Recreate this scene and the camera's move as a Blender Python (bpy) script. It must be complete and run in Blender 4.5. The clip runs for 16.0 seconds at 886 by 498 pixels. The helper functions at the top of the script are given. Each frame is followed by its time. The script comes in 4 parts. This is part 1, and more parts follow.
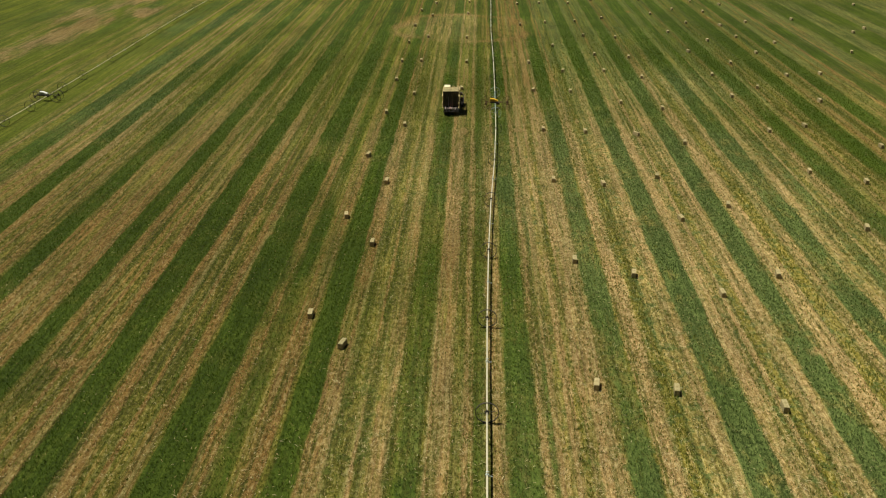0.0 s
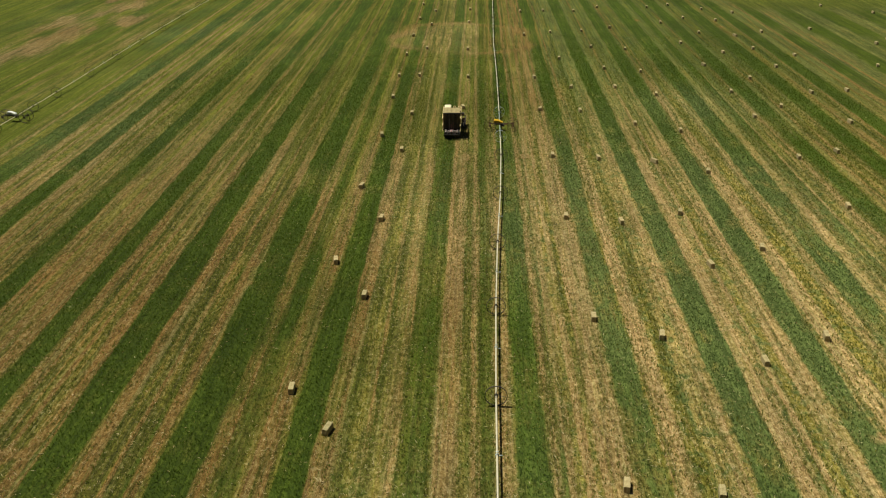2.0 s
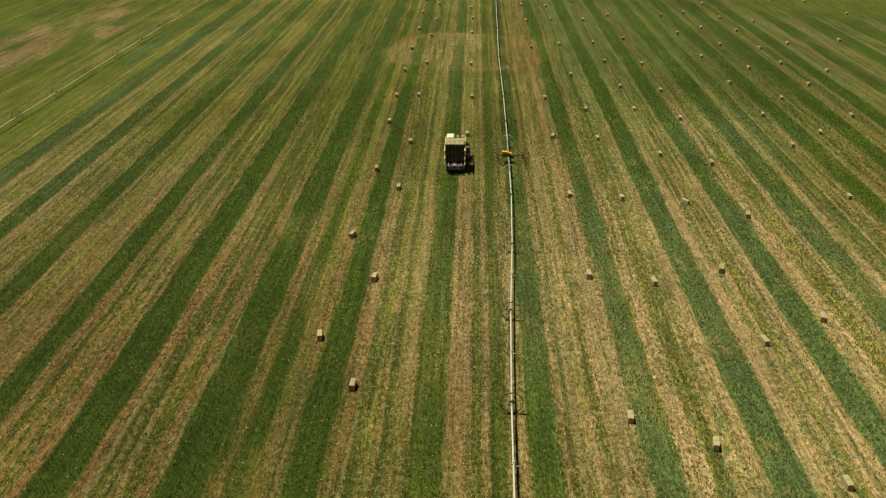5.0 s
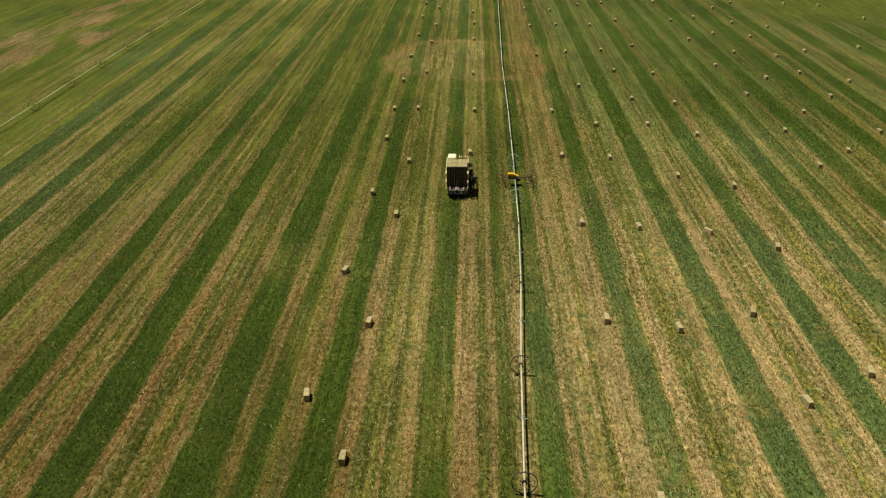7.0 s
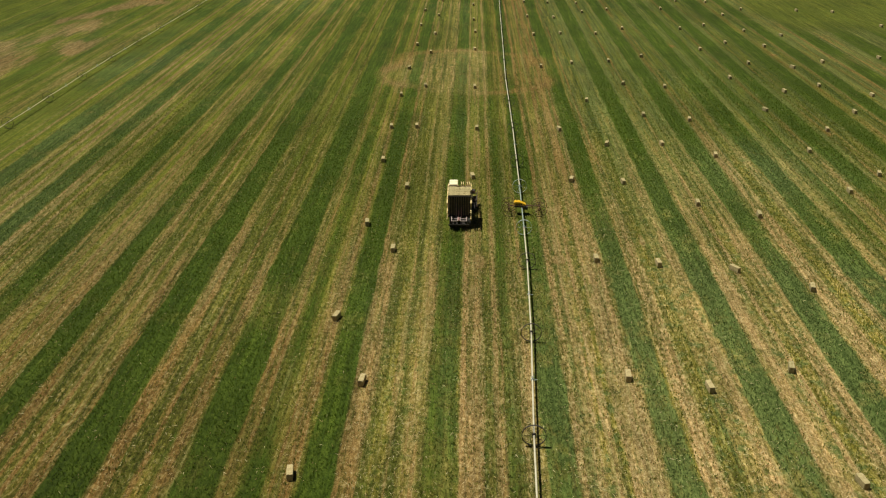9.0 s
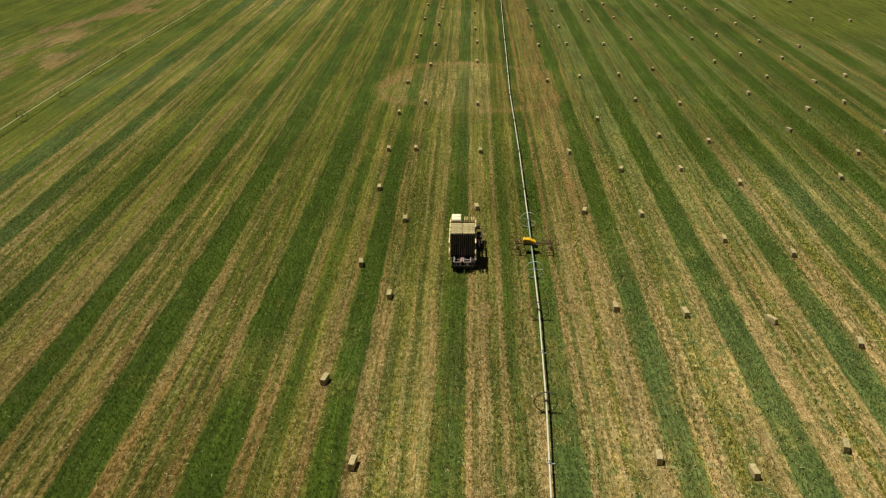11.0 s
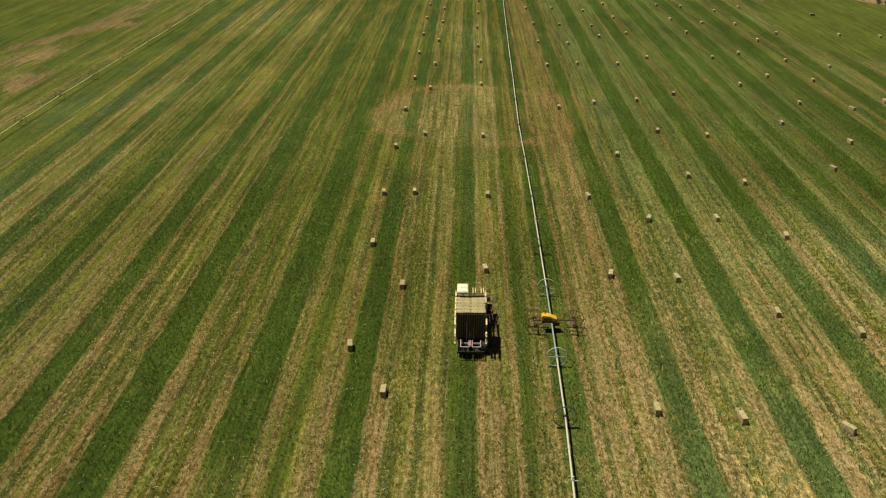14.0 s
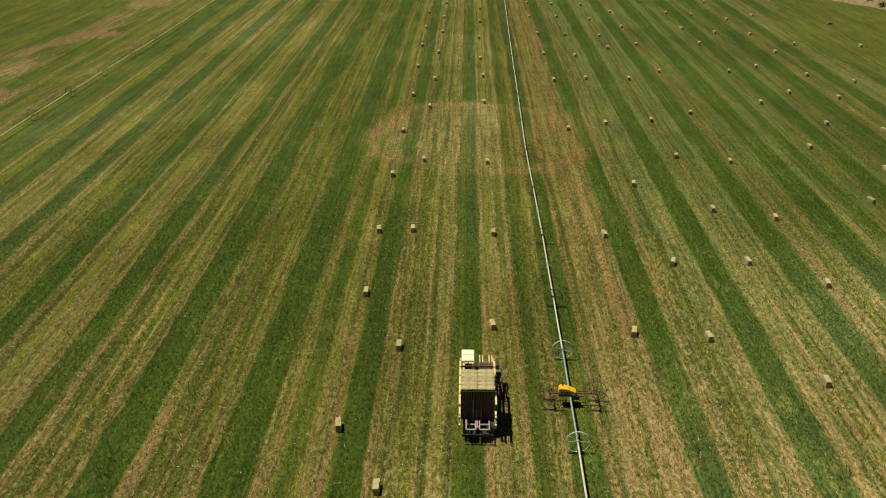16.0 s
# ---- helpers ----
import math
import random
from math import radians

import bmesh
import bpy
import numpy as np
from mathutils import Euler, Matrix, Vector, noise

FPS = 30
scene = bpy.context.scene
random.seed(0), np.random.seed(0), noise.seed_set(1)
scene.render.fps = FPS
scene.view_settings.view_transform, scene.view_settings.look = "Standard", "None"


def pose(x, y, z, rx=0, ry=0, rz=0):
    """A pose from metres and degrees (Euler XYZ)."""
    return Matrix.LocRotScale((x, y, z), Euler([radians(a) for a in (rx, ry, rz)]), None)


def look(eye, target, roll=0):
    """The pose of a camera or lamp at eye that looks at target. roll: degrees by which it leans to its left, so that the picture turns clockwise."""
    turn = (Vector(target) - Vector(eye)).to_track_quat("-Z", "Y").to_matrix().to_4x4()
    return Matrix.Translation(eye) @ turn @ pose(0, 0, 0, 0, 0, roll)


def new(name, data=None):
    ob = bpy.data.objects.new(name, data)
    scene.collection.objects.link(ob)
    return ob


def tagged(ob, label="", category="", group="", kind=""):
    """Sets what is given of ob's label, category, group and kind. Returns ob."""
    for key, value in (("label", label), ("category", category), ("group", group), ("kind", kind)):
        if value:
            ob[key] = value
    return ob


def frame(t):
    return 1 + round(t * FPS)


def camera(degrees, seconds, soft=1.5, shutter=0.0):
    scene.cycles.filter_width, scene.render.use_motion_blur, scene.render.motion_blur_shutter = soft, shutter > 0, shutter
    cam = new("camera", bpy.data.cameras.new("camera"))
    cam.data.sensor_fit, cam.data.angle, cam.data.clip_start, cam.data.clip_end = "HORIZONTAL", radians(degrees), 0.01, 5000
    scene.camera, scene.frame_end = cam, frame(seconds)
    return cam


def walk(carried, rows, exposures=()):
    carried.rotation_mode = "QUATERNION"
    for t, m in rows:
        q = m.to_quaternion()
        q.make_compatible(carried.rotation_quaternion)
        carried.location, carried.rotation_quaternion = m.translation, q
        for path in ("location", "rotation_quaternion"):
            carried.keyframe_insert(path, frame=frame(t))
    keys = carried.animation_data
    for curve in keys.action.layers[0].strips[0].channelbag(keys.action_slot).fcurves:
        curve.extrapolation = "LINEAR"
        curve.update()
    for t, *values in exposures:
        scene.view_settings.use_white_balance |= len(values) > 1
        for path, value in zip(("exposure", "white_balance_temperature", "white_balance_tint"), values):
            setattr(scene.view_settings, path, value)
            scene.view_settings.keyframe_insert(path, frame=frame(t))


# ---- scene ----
# camera and its flight: a straight pass 33 m above the field, along the swaths
cam = camera(52.2, 16.0, soft=1.1)
ROWS = [
    (0.0, -0.000, 0.000, 32.989, 2.100, -24.345, 0.296),
    (0.5, -0.108, 2.600, 33.037, 2.057, -24.352, 0.286),
    (1.0, -0.268, 5.169, 33.071, 2.036, -24.363, 0.281),
    (1.5, -0.446, 7.685, 33.080, 2.031, -24.381, 0.281),
    (2.0, -0.570, 10.167, 33.090, 2.012, -24.394, 0.280),
    (2.5, -0.685, 12.577, 33.083, 1.996, -24.410, 0.283),
    (3.0, -0.814, 14.907, 33.077, 1.986, -24.428, 0.292),
    (3.5, -0.952, 17.147, 33.077, 1.982, -24.450, 0.304),
    (4.0, -1.076, 19.295, 33.082, 1.972, -24.478, 0.313),
    (6.5, -1.694, 29.420, 33.022, 1.926, -24.642, 0.329),
    (7.0, -1.788, 31.388, 32.997, 1.911, -24.665, 0.333),
    (7.5, -1.885, 33.288, 32.970, 1.886, -24.673, 0.341),
    (8.0, -1.983, 35.203, 32.949, 1.859, -24.667, 0.351),
    (8.5, -2.104, 37.179, 32.924, 1.837, -24.653, 0.364),
    (9.0, -2.233, 39.254, 32.908, 1.822, -24.630, 0.372),
    (11.5, -2.842, 50.038, 32.805, 1.742, -24.527, 0.377),
    (12.0, -2.970, 52.234, 32.796, 1.723, -24.509, 0.375),
    (12.5, -3.109, 54.459, 32.833, 1.702, -24.484, 0.369),
    (13.0, -3.280, 56.634, 32.820, 1.677, -24.475, 0.361),
    (13.5, -3.444, 58.831, 32.846, 1.650, -24.462, 0.350),
    (14.0, -3.588, 61.067, 32.901, 1.622, -24.448, 0.338),
    (14.5, -3.695, 63.320, 32.924, 1.592, -24.448, 0.328),
    (15.0, -3.860, 65.670, 32.979, 1.576, -24.447, 0.336),
    (15.5, -3.988, 68.053, 33.024, 1.558, -24.455, 0.349),
    (16.0, -4.069, 70.444, 33.042, 1.535, -24.475, 0.362),
]
walk(cam, [(t, pose(x, y, z, 90 + pitch, roll, yaw)) for t, x, y, z, yaw, pitch, roll in ROWS], exposures=[(0.0, 0.10), (16.0, 0.10)])

# ---- light: high summer sun from the west side, clear sky ----
SUN = Vector((-0.37, 0.10, 1.0)).normalized()
world = bpy.data.worlds.new("summer_sky")
scene.world = world
world.use_nodes = True
wn = world.node_tree
wn.nodes.clear()
sky = wn.nodes.new("ShaderNodeTexSky")
sky.sky_type = "NISHITA"
sky.sun_disc = False
sky.sun_elevation = math.asin(SUN.z)
sky.sun_rotation = math.atan2(SUN.x, SUN.y)
sky.altitude = 900
bg = wn.nodes.new("ShaderNodeBackground")
bg.inputs["Strength"].default_value = 0.016
wo = wn.nodes.new("ShaderNodeOutputWorld")
wn.links.new(sky.outputs[0], bg.inputs[0])
wn.links.new(bg.outputs[0], wo.inputs[0])
sun_data = bpy.data.lights.new("sun", "SUN")
sun_data.energy = 4.9
sun_data.angle = radians(0.53)
sun_data.color = (1.0, 0.99, 0.83)
sun = new("sun", sun_data)
sun.matrix_world = look(SUN * 400, (0, 0, 0))


# ---- materials ----
class Nodes:
    """A short hand for building a node material."""

    def __init__(self, name):
        self.mat = bpy.data.materials.new(name)
        self.mat.use_nodes = True
        self.tree = self.mat.node_tree
        self.bsdf = self.tree.nodes["Principled BSDF"]

    def node(self, kind):
        return self.tree.nodes.new(kind)

    def put(self, socket, v):
        if isinstance(v, bpy.types.NodeSocket):
            self.tree.links.new(v, socket)
        elif isinstance(v, (tuple, list)) and socket.type == "RGBA":
            socket.default_value = (*v, 1)
        else:
            socket.default_value = v

    def math(self, op, a, b=0.0, clamp=False):
        n = self.node("ShaderNodeMath")
        n.operation, n.use_clamp = op, clamp
        self.put(n.inputs[0], a)
        self.put(n.inputs[1], b)
        return n.outputs[0]

    def place(self, scale=(1, 1, 1)):
        tc = self.node("ShaderNodeTexCoord")
        mp = self.node("ShaderNodeMapping")
        mp.inputs["Scale"].default_value = scale
        self.put(mp.inputs["Vector"], tc.outputs["Object"])
        return mp.outputs[0]

    def noise(self, size, scale=(1, 1, 1), detail=3.0, rough=0.55, where=None):
        n = self.node("ShaderNodeTexNoise")
        n.inputs["Scale"].default_value = 1.0 / size
        n.inputs["Detail"].default_value = detail
        n.inputs["Roughness"].default_value = rough
        self.put(n.inputs["Vector"], where if where is not None else self.place(scale))
        return n.outputs["Fac"]

    def ramp(self, fac, *stops):
        n = self.node("ShaderNodeValToRGB")
        r = n.color_ramp
        while len(r.elements) < len(stops):
            r.elements.new(0.5)
        for e, (p, c) in zip(r.elements, stops):
            e.position = p
            e.color = (*c, 1) if isinstance(c, tuple) else (c, c, c, 1)
        self.put(n.inputs[0], fac)
        return n.outputs[0]

    def mix(self, fac, a, b, blend="MIX"):
        n = self.node("ShaderNodeMix")
        n.data_type, n.blend_type = "RGBA", blend
        self.put(n.inputs[0], fac)
        self.put(n.inputs[6], a)
        self.put(n.inputs[7], b)
        return n.outputs[2]

    def attr(self, name):
        n = self.node("ShaderNodeAttribute")
        n.attribute_name = name
        return n.outputs["Fac"]

    def finish(self, colour, rough=0.8, metal=0.0, height=None, depth=0.02, strength=0.6, spec=0.3, coarse=False):
        self.put(self.bsdf.inputs["Base Color"], colour)
        self.put(self.bsdf.inputs["Roughness"], rough)
        self.put(self.bsdf.inputs["Metallic"], metal)
        self.put(self.bsdf.inputs["Specular IOR Level"], spec)
        if coarse:
            self.bsdf.inputs["Diffuse Roughness"].default_value = 1.0
        if height is not None:
            b = self.node("ShaderNodeBump")
            b.inputs["Distance"].default_value = depth
            b.inputs["Strength"].default_value = strength
            self.put(b.inputs["Height"], height)
            self.put(self.bsdf.inputs["Normal"], b.outputs[0])
        return self.mat


def field_material():
    """Mown alfalfa: regrown green strips, dry raked stubble, yellowing aftermath."""
    n = Nodes("mown_alfalfa")
    speck = n.noise(0.075, (1.0, 0.5, 1.0), detail=2.0, rough=0.6)
    grain = n.noise(0.24, (1.0, 0.5, 1.0), detail=4.0, rough=0.7)
    clump = n.noise(0.7, (1.0, 0.35, 1.0), detail=3.0, rough=0.6)
    patch = n.noise(4.5, (1.0, 0.5, 1.0), detail=3.0)
    wide = n.noise(24.0, detail=2.0)
    rake = n.noise(0.42, (1.0, 0.035, 1.0), detail=4.0, rough=0.6)
    tine = n.noise(0.16, (1.0, 0.02, 1.0), detail=2.0)
    swath = n.noise(1.1, (1.0, 0.02, 1.0), detail=2.0)
    tone = n.math("ADD", n.math("ADD", n.math("MULTIPLY", grain, 0.58), n.math("MULTIPLY", clump, 0.16)), n.math("MULTIPLY", speck, 0.38))
    tone = n.math("SUBTRACT", tone, 0.06)
    ragged = n.math("ADD", n.math("MULTIPLY", n.math("SUBTRACT", clump, 0.5), 1.9), n.math("MULTIPLY", n.math("SUBTRACT", grain, 0.5), 1.5))
    # dark gaps between clumps: bare soil and their shade, put into the colour
    gap_shade = n.ramp(n.noise(0.16, (1.0, 0.6, 1.0), detail=2.0), (0.30, 0.74), (0.42, 1.0))
    wisp = n.noise(0.42, (1.0, 0.45, 1.0), detail=1.5)
    wisp = n.ramp(n.math("ABSOLUTE", n.math("SUBTRACT", wisp, 0.5)), (0.0, 1.0), (0.030, 0.0))
    wisp = n.math("MULTIPLY", wisp, n.ramp(grain, (0.46, 0.0), (0.58, 0.8)))
    fresh = n.ramp(tone, (0.36, (0.048, 0.048, 0.006)), (0.50, (0.118, 0.110, 0.016)), (0.64, (0.232, 0.228, 0.040)))
    dry = n.ramp(tone, (0.36, (0.058, 0.046, 0.010)), (0.50, (0.156, 0.132, 0.034)), (0.64, (0.310, 0.260, 0.100)))
    stubble = n.mix(n.ramp(n.attr("dry_and_lit"), (0.35, 0.0), (0.75, 1.0)), fresh, dry)
    stubble = n.mix(n.attr("damp"), stubble, n.ramp(tone, (0.36, (0.050, 0.062, 0.014)), (0.50, (0.108, 0.130, 0.036)), (0.64, (0.224, 0.244, 0.090))))
    grey_green = n.ramp(tone, (0.36, (0.040, 0.060, 0.014)), (0.50, (0.080, 0.112, 0.028)), (0.66, (0.150, 0.180, 0.054)))
    deep_green = n.ramp(tone, (0.36, (0.033, 0.053, 0.006)), (0.50, (0.060, 0.094, 0.008)), (0.66, (0.106, 0.142, 0.018)))
    green = n.mix(n.ramp(n.attr("dry_and_lit"), (0.47, 0.0), (0.70, 1.0)), deep_green, grey_green)
    brown = n.ramp(tone, (0.36, (0.074, 0.048, 0.011)), (0.50, (0.214, 0.126, 0.032)), (0.64, (0.375, 0.264, 0.100)))
    pale = n.ramp(tone, (0.36, (0.105, 0.066, 0.022)), (0.50, (0.264, 0.186, 0.070)), (0.64, (0.490, 0.380, 0.185)))
    straw = n.mix(n.ramp(n.attr("dry_and_lit"), (0.35, 0.0), (0.70, 1.0)), brown, pale)
    gold = n.ramp(tone, (0.36, (0.066, 0.060, 0.006)), (0.50, (0.172, 0.150, 0.022)), (0.64, (0.340, 0.298, 0.078)))

    def mask(name, sharp, more=0.0, rag=0.42):
        a = n.math("ADD", n.attr(name), n.math("MULTIPLY", ragged, rag))
        a = n.math("ADD", a, n.math("MULTIPLY", n.math("SUBTRACT", rake, 0.5), more))
        return n.math("MULTIPLY", n.math("SUBTRACT", a, 0.5 - 0.5 / sharp), sharp, clamp=True)

    stubble = n.mix(1.0, stubble, n.ramp(n.attr("row"), (0.0, (1.44, 1.36, 1.42)), (0.5, 1.0), (1.0, (0.66, 0.76, 0.58))), "MULTIPLY")
    c = n.mix(mask("gold", 1.5, 3.0), stubble, gold)
    c = n.mix(mask("straw", 1.5, 2.8, 0.6), c, straw)
    # long pale streaks of hay that the rake missed
    streak = n.ramp(n.noise(0.34, (1.0, 0.012, 1.0), detail=2.5), (0.53, 0.0), (0.66, 0.65))
    streak = n.math("MULTIPLY", streak, n.ramp(n.noise(2.2, (1.0, 0.12, 1.0), detail=3.0), (0.42, 0.25), (0.60, 1.0)))
    c = n.mix(streak, c, n.ramp(tone, (0.36, (0.118, 0.104, 0.022)), (0.50, (0.258, 0.228, 0.078)), (0.64, (0.420, 0.378, 0.158))))
    # tufts of regrowth in the stubble, and worn places in the green
    tuft = n.math("MULTIPLY", n.ramp(n.noise(0.85, (1.0, 0.7, 1.0), detail=4.0, rough=0.65), (0.51, 0.0), (0.60, 0.85)), n.math("MULTIPLY", n.ramp(n.attr("straw"), (0.2, 1.0), (0.8, 0.25)), n.ramp(n.attr("dry_and_lit"), (0.35, 0.30), (0.65, 1.0))))
    c = n.mix(tuft, c, green)
    worn = n.ramp(n.noise(2.6, (1.0, 0.6, 1.0), detail=4.0, rough=0.6), (0.54, 0.0), (0.70, 0.95))
    worn = n.math("MULTIPLY", worn, n.ramp(n.attr("dry_and_lit"), (0.35, 0.35), (0.75, 1.0)))
    c = n.mix(n.math("MULTIPLY", mask("green", 1.7, 1.0, 0.6), n.math("SUBTRACT", 1.0, worn)), c, green)
    c = n.mix(n.math("MULTIPLY", wisp, n.ramp(n.attr("green"), (0.1, 0.6), (0.4, 0.0))), c, (0.42, 0.35, 0.18))
    c = n.mix(1.0, c, gap_shade, "MULTIPLY")
    rowed = n.ramp(n.attr("row"), (0.0, (1.32, 1.26, 1.3)), (0.5, 1.0), (1.0, (0.74, 0.82, 0.7)))
    c = n.mix(n.attr("lush"), c, n.mix(1.0, rowed, n.ramp(tone, (0.3, (0.052, 0.075, 0.002)), (0.7, (0.150, 0.180, 0.008))), "MULTIPLY"))
    shade = n.ramp(n.math("ADD", n.math("MULTIPLY", patch, 0.6), n.math("MULTIPLY", wide, 0.4)), (0.3, 0.78), (0.7, 1.2))
    c = n.mix(1.0, c, shade, "MULTIPLY")
    c = n.mix(1.0, c, n.ramp(rake, (0.3, (0.72, 0.76, 0.72)), (0.7, (1.28, 1.24, 1.28))), "MULTIPLY")
    c = n.mix(1.0, c, n.ramp(tine, (0.3, 0.78), (0.7, 1.24)), "MULTIPLY")
    c = n.mix(1.0, c, n.ramp(swath, (0.3, (0.86, 0.90, 0.86)), (0.7, (1.14, 1.10, 1.10))), "MULTIPLY")
    # the dryness value also scales brightness, standing in for sunlit and shaded sides
    c = n.mix(1.0, c, n.ramp(n.attr("dry_and_lit"), (0.0, (0.77, 0.74, 0.70)), (0.5, 1.0), (1.0, (1.38, 1.30, 1.34))), "MULTIPLY")
    return n.finish(c, 0.9, height=tone, depth=0.10, strength=0.9, spec=0.12, coarse=True)


def plant_material(name, low, high, through_leaf=0.15):
    """Blades and stalks: each island its own tone, and light shining through."""
    n = Nodes(name)
    g = n.node("ShaderNodeNewGeometry")
    c = n.ramp(g.outputs["Random Per Island"], (0.0, low), (1.0, high))
    n.finish(c, 0.85, spec=0.06)
    leaf = n.node("ShaderNodeBsdfTranslucent")
    n.put(leaf.inputs["Color"], c)
    both = n.node("ShaderNodeMixShader")
    both.inputs[0].default_value = through_leaf
    n.put(both.inputs[1], n.bsdf.outputs[0])
    n.put(both.inputs[2], leaf.outputs[0])
    n.put(n.tree.nodes["Material Output"].inputs["Surface"], both.outputs[0])
    return n.mat


def hay_material(name, low, high):
    n = Nodes(name)
    info = n.node("ShaderNodeObjectInfo")
    stalk = n.noise(0.035, (1.0, 4.0, 1.0), detail=5.0, rough=0.75)
    flake = n.noise(0.10, (0.3, 1.0, 0.3), detail=2.0)
    c = n.ramp(n.math("ADD", n.math("MULTIPLY", stalk, 0.7), n.math("MULTIPLY", flake, 0.3)), (0.32, low), (0.68, high))
    v = n.ramp(info.outputs["Random"], (0.0, (0.80, 0.82, 0.74)), (1.0, (1.10, 1.06, 1.0)))
    return n.finish(n.mix(1.0, c, v, "MULTIPLY"), 0.9, height=stalk, depth=0.015, strength=0.5, spec=0.15)


def metal_material(name, colour, dark, rough, metal, size=0.12, wear=(0.45, 0.7)):
    n = Nodes(name)
    spot = n.noise(size, detail=5.0, rough=0.65)
    fine = n.noise(0.015, detail=2.0)
    c = n.mix(n.ramp(spot, (wear[0], 0.0), (wear[1], 1.0)), colour, dark)
    r = n.math("ADD", rough, n.math("MULTIPLY", n.math("SUBTRACT", spot, 0.5), 0.4), clamp=True)
    return n.finish(c, r, metal, height=fine, depth=0.002, strength=0.3, spec=0.5)


FIELD = field_material()
GRASS = plant_material("alfalfa_leaf", (0.058, 0.094, 0.008), (0.086, 0.126, 0.013), 0.36)
STRAW = plant_material("dry_stalk", (0.180, 0.116, 0.038), (0.580, 0.430, 0.215))
DUSTY_GRASS = plant_material("dusty_alfalfa_leaf", (0.060, 0.094, 0.024), (0.112, 0.150, 0.044), 0.32)
WISP = plant_material("bleached_hay", (0.320, 0.262, 0.118), (0.640, 0.545, 0.310))
WEED = plant_material("yellowing_leaf", (0.090, 0.110, 0.011), (0.270, 0.270, 0.060), 0.36)
HAY = hay_material("pressed_hay", (0.245, 0.195, 0.095), (0.540, 0.445, 0.255))
TWINE = metal_material("baling_twine", (0.50, 0.42, 0.22), (0.30, 0.24, 0.12), 0.8, 0.0)
ALUMINIUM = metal_material("weathered_aluminium", (0.58, 0.52, 0.38), (0.42, 0.37, 0.26), 0.6, 0.0, 0.4)
GALVANISED = metal_material("galvanised_steel", (0.50, 0.56, 0.55), (0.36, 0.41, 0.40), 0.5, 0.12, 0.2)
GREY_PIPE = metal_material("dull_grey_pipe", (0.62, 0.55, 0.31), (0.46, 0.40, 0.21), 0.65, 0.0, 0.4)
BLUE_PIPE = metal_material("blue_grey_galvanised_pipe", (0.30, 0.35, 0.31), (0.20, 0.24, 0.21), 0.55, 0.1, 0.3)
DARK_STEEL = metal_material("weathered_dark_steel", (0.075, 0.062, 0.050), (0.035, 0.028, 0.024), 0.65, 0.4)
RUST = metal_material("rusty_red_steel", (0.125, 0.058, 0.034), (0.060, 0.032, 0.022), 0.8, 0.1)
YELLOW = metal_material("yellow_machine_paint", (0.72, 0.40, 0.012), (0.52, 0.27, 0.012), 0.4, 0.0, 0.3, (0.5, 0.9))
FADED_YELLOW = metal_material("faded_cream_yellow_paint", (0.72, 0.56, 0.27), (0.50, 0.34, 0.14), 0.55, 0.0, 0.2)
WHITE = metal_material("white_machine_paint", (0.78, 0.77, 0.72), (0.58, 0.56, 0.50), 0.4, 0.0, 0.4, (0.5, 0.9))
CREAM = metal_material("sun_bleached_cream_roof", (0.84, 0.74, 0.50), (0.66, 0.56, 0.34), 0.5, 0.0, 0.4, (0.45, 0.9))
PINK = metal_material("chalky_red_primer", (0.42, 0.20, 0.17), (0.26, 0.12, 0.10), 0.7, 0.0)
PALE_STEEL = metal_material("bare_worn_steel", (0.37, 0.30, 0.28), (0.24, 0.18, 0.16), 0.6, 0.1)
RUBBER = metal_material("dusty_black_rubber", (0.035, 0.033, 0.030), (0.090, 0.080, 0.062), 0.85, 0.0, 0.08)
DECK = metal_material("oily_dark_deck", (0.034, 0.028, 0.022), (0.016, 0.014, 0.012), 0.6, 0.3, 0.2)
SOIL = metal_material("pale_dry_soil", (0.215, 0.152, 0.062), (0.085, 0.072, 0.026), 0.95, 0.0, 0.8)
BRUSH = plant_material("sagebrush_leaf", (0.030, 0.035, 0.018), (0.110, 0.110, 0.060))
BARK = metal_material("dry_bark", (0.10, 0.075, 0.05), (0.05, 0.04, 0.03), 0.9, 0.0)


def glass_material():
    n = Nodes("cab_glass")
    n.finish((0.86, 0.90, 0.88), 0.05, spec=0.5)
    n.bsdf.inputs["Transmission Weight"].default_value = 1.0
    return n.mat


GLASS = glass_material()


# ---- mesh helpers ----
def mesh_of(name, bm, material, smooth=False):
    me = bpy.data.meshes.new(name)
    bmesh.ops.recalc_face_normals(bm, faces=bm.faces)
    bm.to_mesh(me)
    bm.free()
    me.materials.append(material)
    if smooth:
        me.shade_smooth()
    return me


def hang(name, me, parent=None, m=None, label=""):
    ob = new(name, me)
    if parent is not None:
        ob.parent = parent
    if m is not None:
        ob.matrix_basis = m
    if label:
        ob["label"] = label
    return ob


def part(name, bm, material, parent, label="", m=None, smooth=False):
    return hang(name, mesh_of(name, bm, material, smooth), parent, m, label)


def box(bm, centre, size, bevel=0.0, turn=(0, 0, 0)):
    r = bmesh.ops.create_cube(bm, size=1.0, matrix=pose(*centre, *turn) @ Matrix.Diagonal((*size, 1)))
    if bevel:
        edges = list({e for v in r["verts"] for e in v.link_edges})
        bmesh.ops.bevel(bm, geom=edges, offset=bevel, segments=2, affect="EDGES", profile=0.6)
    return r


